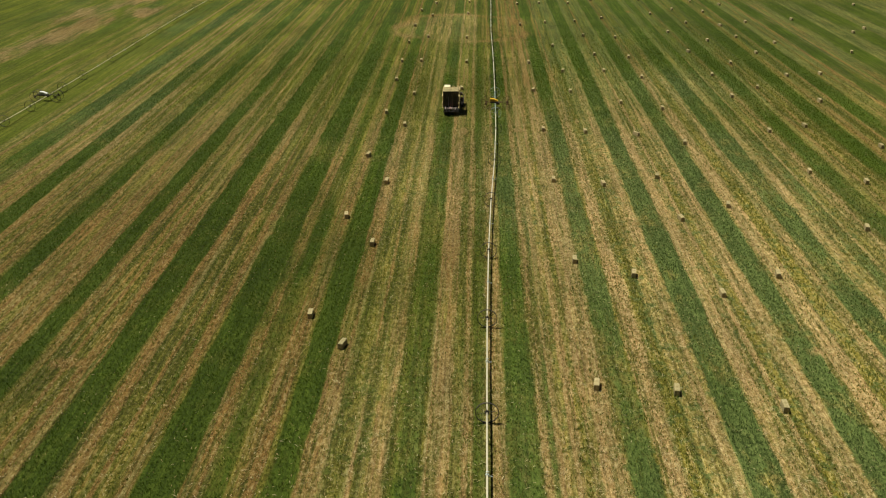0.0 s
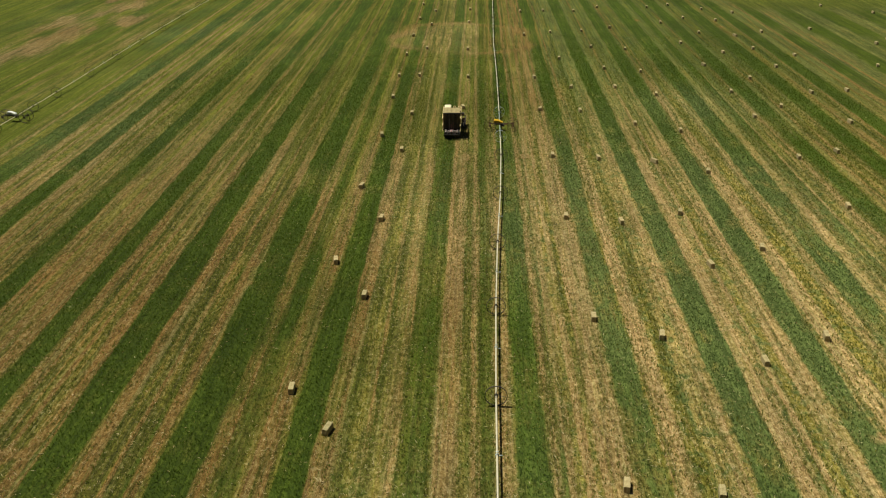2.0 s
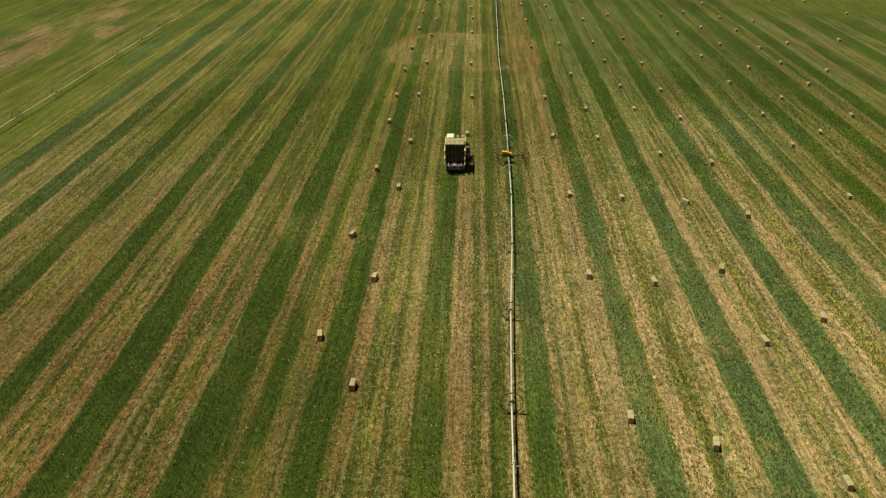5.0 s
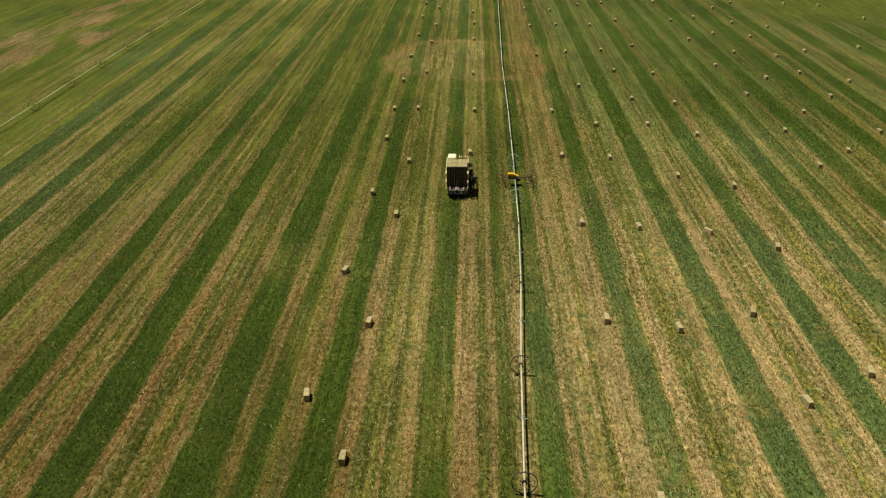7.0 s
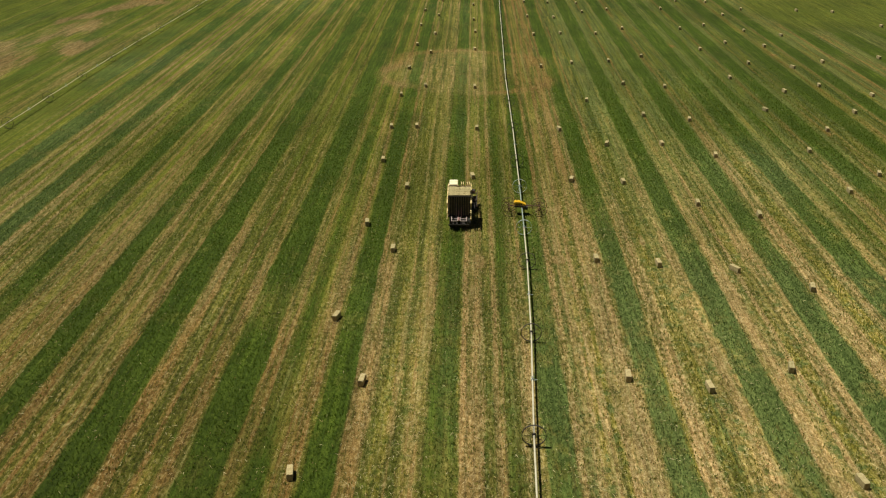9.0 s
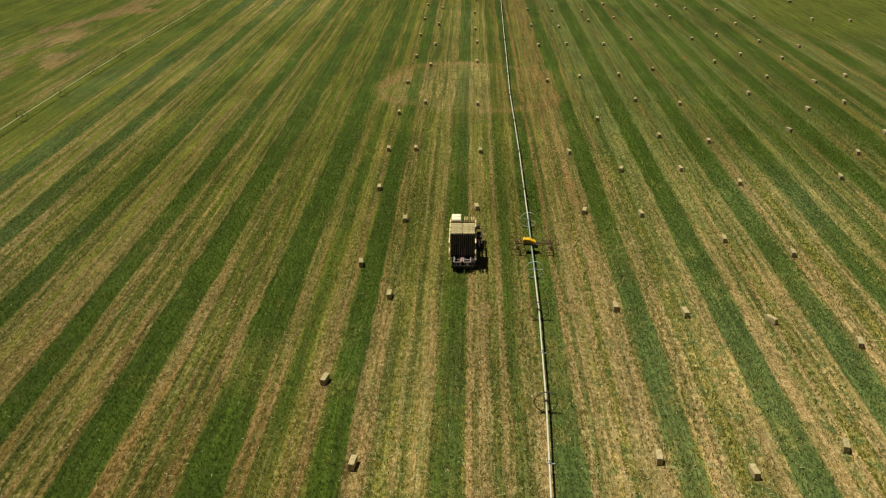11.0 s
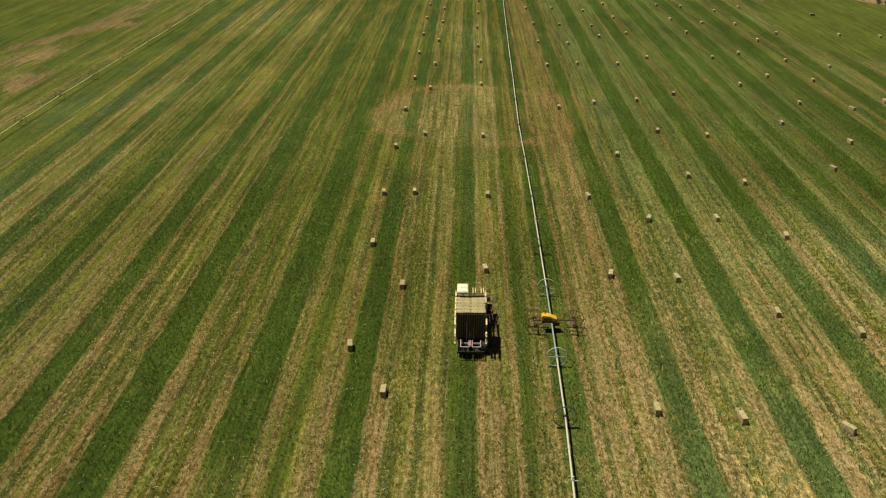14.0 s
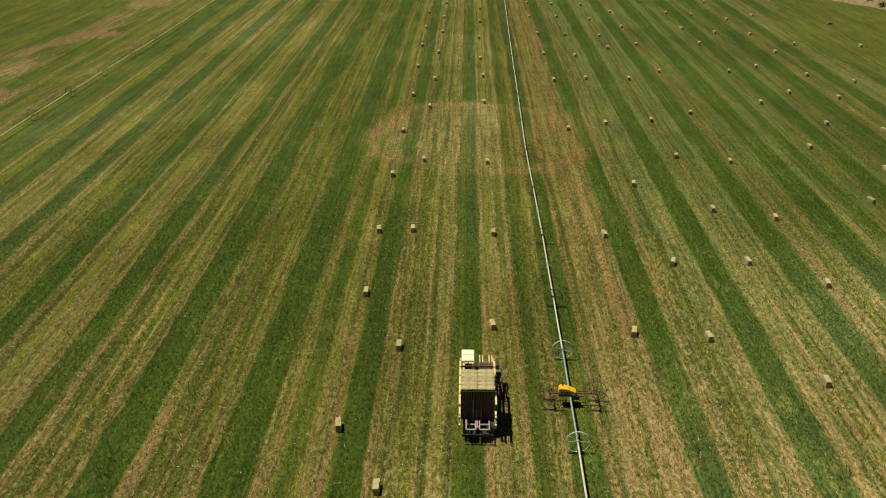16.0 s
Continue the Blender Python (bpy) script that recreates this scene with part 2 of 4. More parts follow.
def rod(bm, a, b, radius, sides=8, end=None):
    a, b = Vector(a), Vector(b)
    m = Matrix.Translation((a + b) / 2) @ (b - a).to_track_quat("Z", "Y").to_matrix().to_4x4()
    bmesh.ops.create_cone(bm, cap_ends=True, segments=sides, radius1=radius, radius2=radius if end is None else end, depth=(b - a).length, matrix=m)


def ring(bm, radius, width, thick, sides=36, axis="Y"):
    """A flat wheel band round the y axis, with a folded-in lip."""
    prof = [(radius, -width / 2), (radius, width / 2), (radius - thick, width / 2), (radius - thick, -width / 2)]
    loops = []
    for i in range(sides):
        a = 2 * math.pi * i / sides
        loops.append([bm.verts.new((r * math.cos(a), w, r * math.sin(a))) for r, w in prof])
    for i in range(sides):
        p, q = loops[i], loops[(i + 1) % sides]
        for k in range(4):
            bm.faces.new((p[k], p[(k + 1) % 4], q[(k + 1) % 4], q[k]))


def thing(name, label, category, m=None, group="", kind=""):
    ob = new(name)
    ob.empty_display_size = 0.3
    if m is not None:
        ob.matrix_basis = m
    return tagged(ob, label, category, group, kind)


# ---- the field: where the swaths lie ----
GREEN_STRIPS = [(-66, 3.0, 0.5), (-52.1, 2.7, 0.85), (-45.2, 2.1, 0.95), (-38.4, 2.1, 1.0), (-31.6, 1.9, 0.95), (-24.9, 2.4, 1.0), (-17.6, 2.5, 1.0),
                (-14.4, 1.2, 0.55), (-10.9, 1.8, 0.95), (-3.95, 1.9, 0.68), (0.3, 0.8, 0.42), (3.0, 1.9, 0.85), (9.8, 1.9, 0.75), (16.5, 2.1, 0.95), (23.3, 2.0, 1.0),
                (29.8, 2.3, 0.95), (33.4, 1.2, 0.5), (38.0, 2.2, 0.9), (44.4, 2.3, 0.9), (50.4, 2.2, 0.75), (57.0, 2.6, 0.6), (64.0, 3.4, 0.6), (71.5, 4.0, 0.6), (80.0, 5.0, 0.6)]
STRAW_BANDS = [(-50.4, 1.0, 0.6), (-47.4, 0.9, 0.6), (-43.4, 1.2, 0.9), (-40.3, 1.0, 0.5), (-36.7, 0.9, 0.75), (-33.3, 1.3, 0.8), (-30.1, 1.1, 0.75), (-26.8, 0.9, 0.8),
               (-23.0, 1.1, 0.85), (-19.6, 1.0, 0.7), (-15.9, 1.0, 0.75), (-12.5, 0.8, 0.8), (-9.1, 1.0, 0.9), (-5.6, 1.1, 0.62), (-2.1, 1.4, 1.0), (1.4, 1.0, 0.8)]
STRAW_EAST = [(4.8, 1.6, 0.85), (8.2, 1.0, 0.85), (11.5, 1.2, 0.8), (14.8, 1.0, 0.8), (18.2, 1.2, 0.85), (21.5, 1.4, 0.85), (25.3, 1.3, 0.95), (28.2, 0.8, 0.6),
              (31.7, 1.0, 0.7), (35.9, 1.2, 0.8), (40.2, 1.0, 0.6), (42.6, 0.9, 0.6), (46.8, 1.1, 0.7), (48.4, 0.8, 0.5), (52.6, 1.0, 0.6), (54.8, 0.6, 0.6), (60.2, 0.7, 0.6), (67.2, 0.6, 0.55), (75.5, 0.6, 0.5), (84.5, 0.6, 0.5)]
GOLD_BANDS = [(-63.0, 1.5, 0.6), (-54.3, 1.8, 0.9), (-48.6, 1.4, 0.8), (-41.7, 1.4, 0.7), (-35.0, 1.4, 0.7), (-28.3, 1.2, 0.6), (-21.2, 1.2, 0.7), (-13.5, 0.8, 0.8),
              (-7.6, 0.8, 0.85), (-0.5, 0.8, 0.6), (6.3, 1.4, 0.7), (12.6, 1.2, 0.8), (20.2, 1.0, 0.75), (26.8, 1.2, 0.8), (34.6, 1.0, 0.5), (41.4, 1.6, 0.8), (48.0, 1.2, 0.6)]
WAVES = np.random.default_rng(5)
WAVE_TERMS = [(WAVES.normal(0, 1), WAVES.normal(0, 1), WAVES.uniform(0, 6.28)) for _ in range(14)]


def waver(x, y, size, seed=0.0):
    """A smooth uneven field of about -1 to 1, with bumps of about that size."""
    total = 0.0
    for i, (a, b, p) in enumerate(WAVE_TERMS):
        total = total + np.sin((a * x + b * y) * 2.2 / size + p * (1 + seed) + seed * i)
    return total / 4.0


ALONG = np.linspace(-20.0, 320.0, 1400)


def bands(x, y, table, seed, soft=0.22, sway=1.0):
    """Long strips, (middle, width, strength) each, with ragged edges; x in rising order."""
    out = np.zeros_like(x)
    for i, (c, w, amount) in enumerate(table):
        near = slice(*np.searchsorted(x, (c - w / 2 * 1.6 - soft - 0.4, c + w / 2 * 1.6 + soft + 0.4)))
        px, py = x[near], y[near]
        shift = sway * np.interp(py, ALONG, 0.035 * waver(9.0 * i, ALONG, 14.0, seed + i) + 0.05 * waver(0, ALONG, 2.2, seed + 2 * i))
        wide = w / 2 * np.interp(py, ALONG, 1 + 0.09 * waver(5.0 * i, ALONG, 22.0, seed + 0.7 * i) + 0.05 * waver(3.0 * i, ALONG, 3.0, seed + 1.3 * i))
        live = amount * np.interp(py, ALONG, np.clip(1 + 0.30 * waver(c, ALONG, 9.0, seed + 3 * i), 0.4, 1.2))
        edge = np.clip((wide - np.abs(px - c - shift)) / soft + 0.5, 0, 1)
        out[near] = np.maximum(out[near], edge * live)
    return out


def rake_lines(seed, count, low, high):
    """Thin lines left by the rake tines and the tyres, all along the swaths."""
    rng = random.Random(seed)
    return [(rng.uniform(-58, 62), rng.uniform(0.16, 0.42), rng.uniform(low, high)) for _ in range(count)]


STRAW_LINES = rake_lines(31, 84, 0.5, 1.05) + [(-26.2, 0.24, 1.0), (-32.7, 0.2, 0.8), (-9.9, 0.25, 0.9), (-1.5, 0.3, 0.9), (22.1, 0.24, 0.9), (4.2, 0.3, 0.9), (25.1, 0.7, 1.2), (25.9, 0.3, 0.9), (36.2, 0.5, 1.0), (46.6, 0.5, 0.9),
    (-2.75, 0.26, 1.1), (-1.95, 0.26, 1.0), (-0.7, 0.2, 0.8), (1.2, 0.2, 0.7), (-47.4, 0.5, 1.1), (-46.6, 0.3, 0.9), (-50.2, 0.25, 0.8), (-43.8, 0.4, 1.0), (-40.9, 0.3, 0.9), (-37.0, 0.3, 0.8), (40.3, 0.35, 0.9), (48.9, 0.35, 0.9), (33.1, 0.4, 0.9), (53.6, 0.3, 0.9), (57.9, 0.3, 0.9),
    (-48.8, 0.5, 1.1), (-49.8, 0.35, 1.0), (-55.2, 0.4, 1.0), (-42.1, 0.4, 1.0), (-12.3, 0.35, 1.1), (-8.9, 0.3, 1.0), (8.4, 0.35, 1.0), (6.0, 0.3, 0.9)]
GREEN_LINES = rake_lines(32, 40, 0.3, 0.65)
GOLD_LINES = rake_lines(33, 60, 0.5, 1.0) + [(-56.2, 0.5, 1.2), (-54.9, 0.35, 1.1), (-53.9, 0.3, 0.9), (-49.4, 0.5, 1.0), (-47.9, 0.4, 1.0)]


ROW_X = np.arange(-140.0, 140.0, 0.30)
ROW_FINE = np.random.default_rng(41).uniform(0, 1, len(ROW_X))
ROW_BROAD = np.random.default_rng(42).uniform(0, 1, len(ROW_X))


def rows_of(x, y):
    """0 to 1 across the swaths: thin rows of stubble, some thick and green, some combed bare."""
    px = x + 0.06 * waver(0.0, y, 25.0, 2.0)
    v = 0.68 * np.interp(px, ROW_X, ROW_FINE) + 0.32 * np.interp(px * 0.28, ROW_X, ROW_BROAD)
    v = v + 0.10 * waver(x * 2.2, y * 0.12, 2.4, 6.0)
    even = np.maximum(np.clip((5.5 - np.abs(x + 60.5)) / 2.0, 0, 0.85), np.clip((-62 - x) / 4.0, 0, 0.55))
    even = np.maximum(even, np.clip((x - 53) / 4.0, 0, 0.85) * np.clip((y - 200) / 10, 0, 1))
    return np.clip((v - 0.5) * 2.0 * (1 - even) + 0.5, 0, 1)


def oval(x, y, cx, cy, rx, ry):
    return np.hypot((x - cx) / rx, (y - cy) / ry)


def field_cover(x, y):
    """Green, straw, gold, lush, and dried and lit cover at places of the field."""
    order = np.argsort(x, kind="stable")
    back = np.empty_like(order)
    back[order] = np.arange(len(order))
    return [v[back] for v in cover_in_order(x[order], y[order])]


def cover_in_order(x, y):
    green = bands(x, y, GREEN_STRIPS, 1.0)
    straw = 0.82 * bands(x, y, STRAW_BANDS + STRAW_EAST, 3.0, 0.35)
    gold = bands(x, y, GOLD_BANDS, 6.0, 0.5)
    # the east side and the far end stayed greener
    moist = np.maximum(0.88 * np.clip((x + 4) / 12, 0, 1) * np.clip((y - 106) / 50, 0, 1), np.where(x < -6, 0.30, 0.42) * np.clip((y - 102) / 28, 0, 1) + 0.30 * np.clip((y - 130) / 60, 0, 1))
    straw = straw * (1 + 0.25 * np.clip((-6 - x) / 4, 0, 1) * np.clip((118 - y) / 20, 0, 1))
    straw, gold, green = straw * (1 - moist), gold * (1 - np.where(x > 4, 0.55, 0.0) * moist), np.minimum(green * (1 + 0.25 * moist), 1.1)
    green = np.minimum(green + 0.42 * np.clip((x - 3) / 20, 0, 1) * np.clip((66 - x) / 22, 0, 1) * np.clip((y - 112) / 50, 0, 1), 1.1)
    # greener wheel lane beside the pipe
    lane = 0.75 * np.clip((2.6 - np.abs(x + 0.3)) / 0.8, 0, 1) * np.clip((y - 96) / 14, 0, 1)
    straw, green = straw * (1 - lane), green + 0.25 * lane
    # the regrowth runs together in places
    merge = 0.6 * np.clip(waver(x * 1.1, y * 0.22, 5.0, 9.0) - 0.6, 0, 0.8) * np.clip((x + 36) / 6, 0, 1) * np.clip((-6 - x) / 4, 0, 1)
    merge = np.maximum(merge, 0.8 * np.clip(1.25 - oval(x, y, -16.4, 68.0, 1.5, 17.0) + 0.2 * waver(x, y, 2.5, 4.0), 0, 1))
    green, straw = np.minimum(green + 0.75 * merge, 1.1), straw * (1 - 0.8 * merge)
    thin = bands(x, y, GREEN_LINES, 4.0, 0.16, 0.08)
    green, straw = np.maximum(green, 0.8 * thin), straw * (1 - 0.7 * thin)
    straw = np.maximum(straw, bands(x, y, STRAW_LINES, 2.0, 0.16, 0.08) * (1 - 0.8 * np.clip(green, 0, 1)))
    gold = np.maximum(gold, bands(x, y, GOLD_LINES, 5.0, 0.16, 0.08))
    ringed = np.zeros_like(x)
    # an old dry ring across the swaths, and a smaller one beyond it
    for cx, cy, rx, ry, keep in ((-2.8, 176.5, 14.0, 15.0, 0.72), (-28.0, 255.0, 8.0, 14.0, 0.9)):
        r = oval(x, y, cx, cy, rx, ry) + 0.10 * waver(x, y, 8.0, 2.0)
        rim = np.clip(1.0 - np.abs(r - 0.88) / 0.20, 0, 1) * np.clip(0.75 + 0.5 * waver(x, y, 7.0, 8.0), 0.2, 1.0) * (1.0 if cy < 200 else 0.45)
        inside = np.clip((1.04 - r) / 0.06, 0, 1)
        ringed = np.maximum(ringed, np.maximum(rim, (0.4 if cy < 200 else 0.1) * inside))
        straw = np.maximum(straw, np.maximum(rim * 1.0, inside * (0.36 if cy < 200 else 0.1)))
        green = green * (1 - inside * (1 - keep)) * (1 - 0.62 * rim)
    # scalded soil on the far west side
    scald = np.zeros_like(x)
    for cx, cy, rx, ry, lean, amount in ((-77.5, 233.0, 3.0, 20.0, 0.30, 1.2), (-71.6, 238.5, 4.0, 4.0, 0.0, 0.9), (-75.5, 252.0, 3.4, 14.0, 0.1, 0.7), (-75.0, 276.0, 7.0, 11.0, 0.1, 1.1),
                                         (-77.0, 210.0, 4.2, 14.0, 0.12, 0.85), (-70.5, 193.5, 3.4, 8.0, 0.1, 1.0), (-78.5, 172.0, 4.5, 26.0, 0.06, 1.0), (-84.0, 190.0, 3.4, 20.0, 0.1, 0.7)):
        r = oval(x - lean * (y - cy), y, cx, cy, rx, ry) + 0.22 * waver(x * 1.5, y * 0.5, 4.0, cx) + 0.22 * waver(x * 2.0, y * 0.30, 1.2, cy)
        scald = np.maximum(scald, amount * np.clip((1.15 - r) * 1.3, 0, 1))
    west = np.clip((-61.5 - x) / 4.0, 0, 1)
    lines = bands(x, y, [(-63.0, 2.0, 0.72), (-65.9, 0.8, 0.7), (-68.6, 0.5, 0.9), (-73.0, 0.5, 0.6), (-83.5, 0.8, 0.7), (-88.0, 0.6, 0.6), (-95.0, 0.6, 0.6)], 8.0)
    straw = np.maximum(straw * (1 - west), west * np.maximum(scald, 0.45 * lines))
    gold = np.maximum(gold * (1 - west), west * np.maximum(1.2 * lines, np.clip(0.3 + 0.5 * waver(x, y * 0.4, 12.0, 5.0), 0, 0.9)))
    green = green * (1 - 0.7 * west)
    # far up the west side the grass lies in green strips again, with combed hay along the line
    far_west = bands(x, y, [(-58.0, 3.4, 0.85), (-67.2, 1.5, 0.7), (-71.5, 2.6, 0.75), (-80.5, 4.0, 0.7), (-90.0, 5.0, 0.6)], 7.0, 0.4) * np.clip((y - 140) / 35, 0, 1)
    green = np.maximum(green, far_west * (1 - np.clip(1.2 * scald, 0, 1)))
    straw = np.maximum(straw, 0.62 * bands(x, y, [(-63.3, 2.0, 1.0)], 9.0, 0.5) * np.clip((y - 120) / 40, 0, 1))
    # uncut green round the west line, and the unmown east corner
    lush = np.clip((3.0 - np.abs(x + 59.2)) / 1.0, 0, 1) * 0.75 * (1 - 0.8 * far_west)
    lush = np.maximum(lush, 0.22 * np.clip((0.34 - np.abs(x + 4.6)) / 0.12, 0, 1))
    # the stubble turns a fuller green up the west side
    lush = np.maximum(lush, 0.64 * np.clip((y - 90) / 45, 0, 1) * np.clip((-5 - x) / 6, 0, 1) * (1 - np.clip(1.2 * green, 0, 1)) * (1 - 0.85 * np.clip(straw, 0, 1)))
    lush = np.maximum(lush, 0.68 * np.clip((2.8 - np.abs(x + 0.6)) / 0.8, 0, 1) * np.clip((y - 120) / 20, 0, 1) * (1 - np.clip(1.2 * green, 0, 1)) * (1 - 0.85 * np.clip(straw, 0, 1)))
    lush = np.maximum(lush, 0.16 * np.clip((y - 104) / 55, 0, 1) * np.clip((x - 2) / 8, 0, 1) * (1 - np.clip(1.2 * green, 0, 1)) * (1 - 0.85 * np.clip(straw, 0, 1)))
    lush = lush * (1 - 0.9 * ringed)
    east = np.clip((x - 54.0) / 8.0, 0, 1)
    lush = np.maximum(lush, 0.2 * east * (1 - np.clip(straw, 0, 1)))
    lush = np.maximum(lush, 0.8 * west * (1 - 0.7 * far_west)) * (1 - west * np.clip(1.6 * np.maximum(straw, 0.6 * lines), 0, 1))
    straw = straw * (1 - 0.15 * east)
    # bleached heaps of dropped hay
    for cx, cy, rx, ry in ((-2.0, 66.6, 0.3, 0.9), (-19.4, 79.8, 0.6, 0.7), (-19.1, 75.8, 0.5, 0.5), (5.7, 120.2, 0.8, 0.5), (5.1, 108.9, 0.9, 0.7), (-1.6, 108.5, 0.5, 1.6), (12.9, 113.1, 0.25, 1.1),
                           (40.6, 145.4, 0.5, 0.9), (46.6, 187.6, 0.8, 0.6), (31.5, 194.4, 0.5, 0.7), (-28.3, 53.2, 1.5, 0.6), (24.2, 55.8, 0.7, 0.4), (-0.5, 178.8, 0.2, 4.0)):
        straw = np.maximum(straw, 1.5 * np.clip(1.4 - oval(x, y, cx, cy, rx, ry), 0, 1))
        green = green * np.clip(oval(x, y, cx, cy, rx, ry) - 0.4, 0, 1)
    # the east half dried further; sunlit gain east and shade west are painted in
    dry_and_lit = np.interp(x, [-90, -63, -57, -44, -36, -20, 0, 14, 28, 42, 58, 90], [0.50, 0.50, 0.58, 0.60, 0.46, 0.43, 0.45, 0.78, 0.86, 0.44, 0.12, 0.1])
    dry_and_lit = np.where(x > 0, dry_and_lit * (1 - 0.68 * np.clip((y - 104) / 60, 0, 1)), dry_and_lit)
    dry_and_lit = dry_and_lit - 0.26 * np.clip((-8 - x) / 5, 0, 1) * np.clip((112 - y) / 35, 0, 1)
    dry_and_lit = dry_and_lit + 0.12 * np.clip(1.1 - oval(x, y, -2.8, 176.5, 14.0, 15.0), 0, 0.4) / 0.4
    dry_and_lit = np.clip(dry_and_lit + 0.10 * waver(x, y, 18.0, 7.0), 0, 1)
    damp = 0.9 * np.clip((x - 5) / 8, 0, 1) * np.clip((y - 104) / 50, 0, 1) * (1 - ringed)
    # the unmown east corner: even, soft grass
    corner = np.clip((x - 53.0 - 0.2 * np.clip(y - 240, 0, 60) + 1.5 * waver(x, y, 14.0, 3.0)) / 4.0, 0, 1) * np.clip((y - 202) / 10, 0, 1)
    straw, gold, green = straw * (1 - 0.85 * corner), gold * (1 - 0.8 * corner), green * (1 - 0.75 * corner)
    lush = np.maximum(lush, 0.62 * corner)
    return green, straw, gold, lush, dry_and_lit, damp


def axis_lines(fine_from, fine_to, step, mid_from, mid_to, mid_step):
    inner = np.arange(fine_from, fine_to + 0.01, step)
    left = np.arange(mid_from, fine_from - 0.01, mid_step)
    right = np.arange(fine_to + mid_step, mid_to + 0.01, mid_step)
    far = np.array([150.0, 350.0, 900.0, 2200.0])
    return np.concatenate([mid_from - far[::-1], left, inner, right, mid_to + far])


def build_ground():
    gx = axis_lines(-58, 60, 0.15, -125, 115, 0.6)
    gy = axis_lines(36, 285, 1.0, 0, 300, 5.0)
    X, Y = np.meshgrid(gx, gy)
    x, y = X.ravel(), Y.ravel()
    z = 0.02 * waver(x, y, 6.0, 1.5) + 0.012 * waver(x, y, 1.8, 3.5)
    z = np.where((np.abs(x) < 130) & (y > 20) & (y < 300), z, 0.0) - 0.03
    nx, ny = len(gx), len(gy)
    i = np.arange(nx * ny).reshape(ny, nx)
    quads = np.stack([i[:-1, :-1], i[:-1, 1:], i[1:, 1:], i[1:, :-1]], -1).reshape(-1, 4)
    me = bpy.data.meshes.new("ground")
    me.vertices.add(nx * ny)
    me.vertices.foreach_set("co", np.stack([x, y, z], 1).ravel())
    me.loops.add(quads.size)
    me.loops.foreach_set("vertex_index", quads.ravel())
    me.polygons.add(len(quads))
    me.polygons.foreach_set("loop_start", np.arange(0, quads.size, 4))
    me.update(calc_edges=True)
    for name, values in zip(("green", "straw", "gold", "lush", "dry_and_lit", "damp", "row"), (*field_cover(x, y), rows_of(x, y))):
        me.attributes.new(name, "FLOAT", "POINT").data.foreach_set("value", values.astype(np.float32))
    me.materials.append(FIELD)
    me.shade_smooth()
    return tagged(new("ground", me), "mown alfalfa field striped with green regrowth and dry straw", "field", kind="structure")


build_ground()


def scatter(name, material, count, pick, blades, length, width, rise, label, category, seed):
    """Many little blades or stalks on the field, in one mesh."""
    rng = np.random.default_rng(seed)
    x = rng.uniform(-57, 58, count)
    y = 36 + 150 * rng.beta(1.0, 1.25, count)
    cover = field_cover(x, y)
    fade = np.clip((57 - np.abs(x)) / 12, 0, 1) * np.clip((186 - y) / 50, 0, 1)
    keep = rng.uniform(0, 1, count) < fade * pick(x, y, *cover)
    x, y = x[keep], y[keep]
    k = len(x) * blades
    x, y = np.repeat(x, blades), np.repeat(y, blades)
    a = rng.uniform(0, 2 * np.pi, k)
    ln = rng.uniform(*length, k)
    w = rng.uniform(*width, k)
    up = rng.uniform(*rise, k)
    ca, sa = np.cos(a), np.sin(a)
    x0 = x + rng.normal(0, 0.03, k)
    y0 = y + rng.normal(0, 0.03, k)
    z0 = np.full(k, -0.03)
    flat = np.sqrt(np.clip(1 - up ** 2, 0, 1))
    tip = np.stack([x0 + ca * flat * ln, y0 + sa * flat * ln, z0 + 0.04 + up * ln], 1)
    mid = np.stack([x0 + ca * flat * ln * 0.5, y0 + sa * flat * ln * 0.5, z0 + 0.05 + up * ln * 0.62], 1)
    side = np.stack([-sa * w / 2, ca * w / 2, np.zeros(k)], 1)
    root = np.stack([x0, y0, z0], 1)
    co = np.stack([root, mid + side, tip, mid - side], 1).reshape(-1, 3)
    me = bpy.data.meshes.new(name)
    me.vertices.add(4 * k)
    me.vertices.foreach_set("co", co.ravel())
    me.loops.add(4 * k)
    me.loops.foreach_set("vertex_index", np.arange(4 * k))
    me.polygons.add(k)
    me.polygons.foreach_set("loop_start", np.arange(0, 4 * k, 4))
    me.update(calc_edges=True)
    me.materials.append(material)
    return tagged(new(name, me), label, category, kind="stuff")


def leafy(x, g, s, l):
    return np.clip(0.12 + 0.83 * g - 0.15 * s, 0.03, 1) * (1 - 0.8 * l)


scatter("alfalfa_regrowth", GRASS, 560000, lambda x, y, g, s, o, l, d, w: leafy(x, g, s, l) * (1 - np.clip((d - 0.44) / 0.25, 0, 1)), 2, (0.07, 0.14), (0.030, 0.060), (0.6, 1.0),
        "low green alfalfa leaves regrowing on the mown field", "grass", 11)
scatter("dusty_regrowth", DUSTY_GRASS, 560000, lambda x, y, g, s, o, l, d, w: leafy(x, g, s, l) * np.clip((d - 0.44) / 0.25, 0, 1), 2, (0.07, 0.14), (0.030, 0.060), (0.6, 1.0),
        "greyish green alfalfa leaves on the drier ground", "grass", 15)
scatter("straw_litter", STRAW, 330000, lambda x, y, g, s, o, l, d, w: np.clip((0.14 + 0.7 * s - 0.25 * g) * (0.25 + 1.0 * d) * (1.5 - rows_of(x, y)), 0.02, 1), 2, (0.09, 0.22), (0.016, 0.036), (0.0, 0.35),
        "dry pale stalks scattered over the raked stubble", "straw", 12)
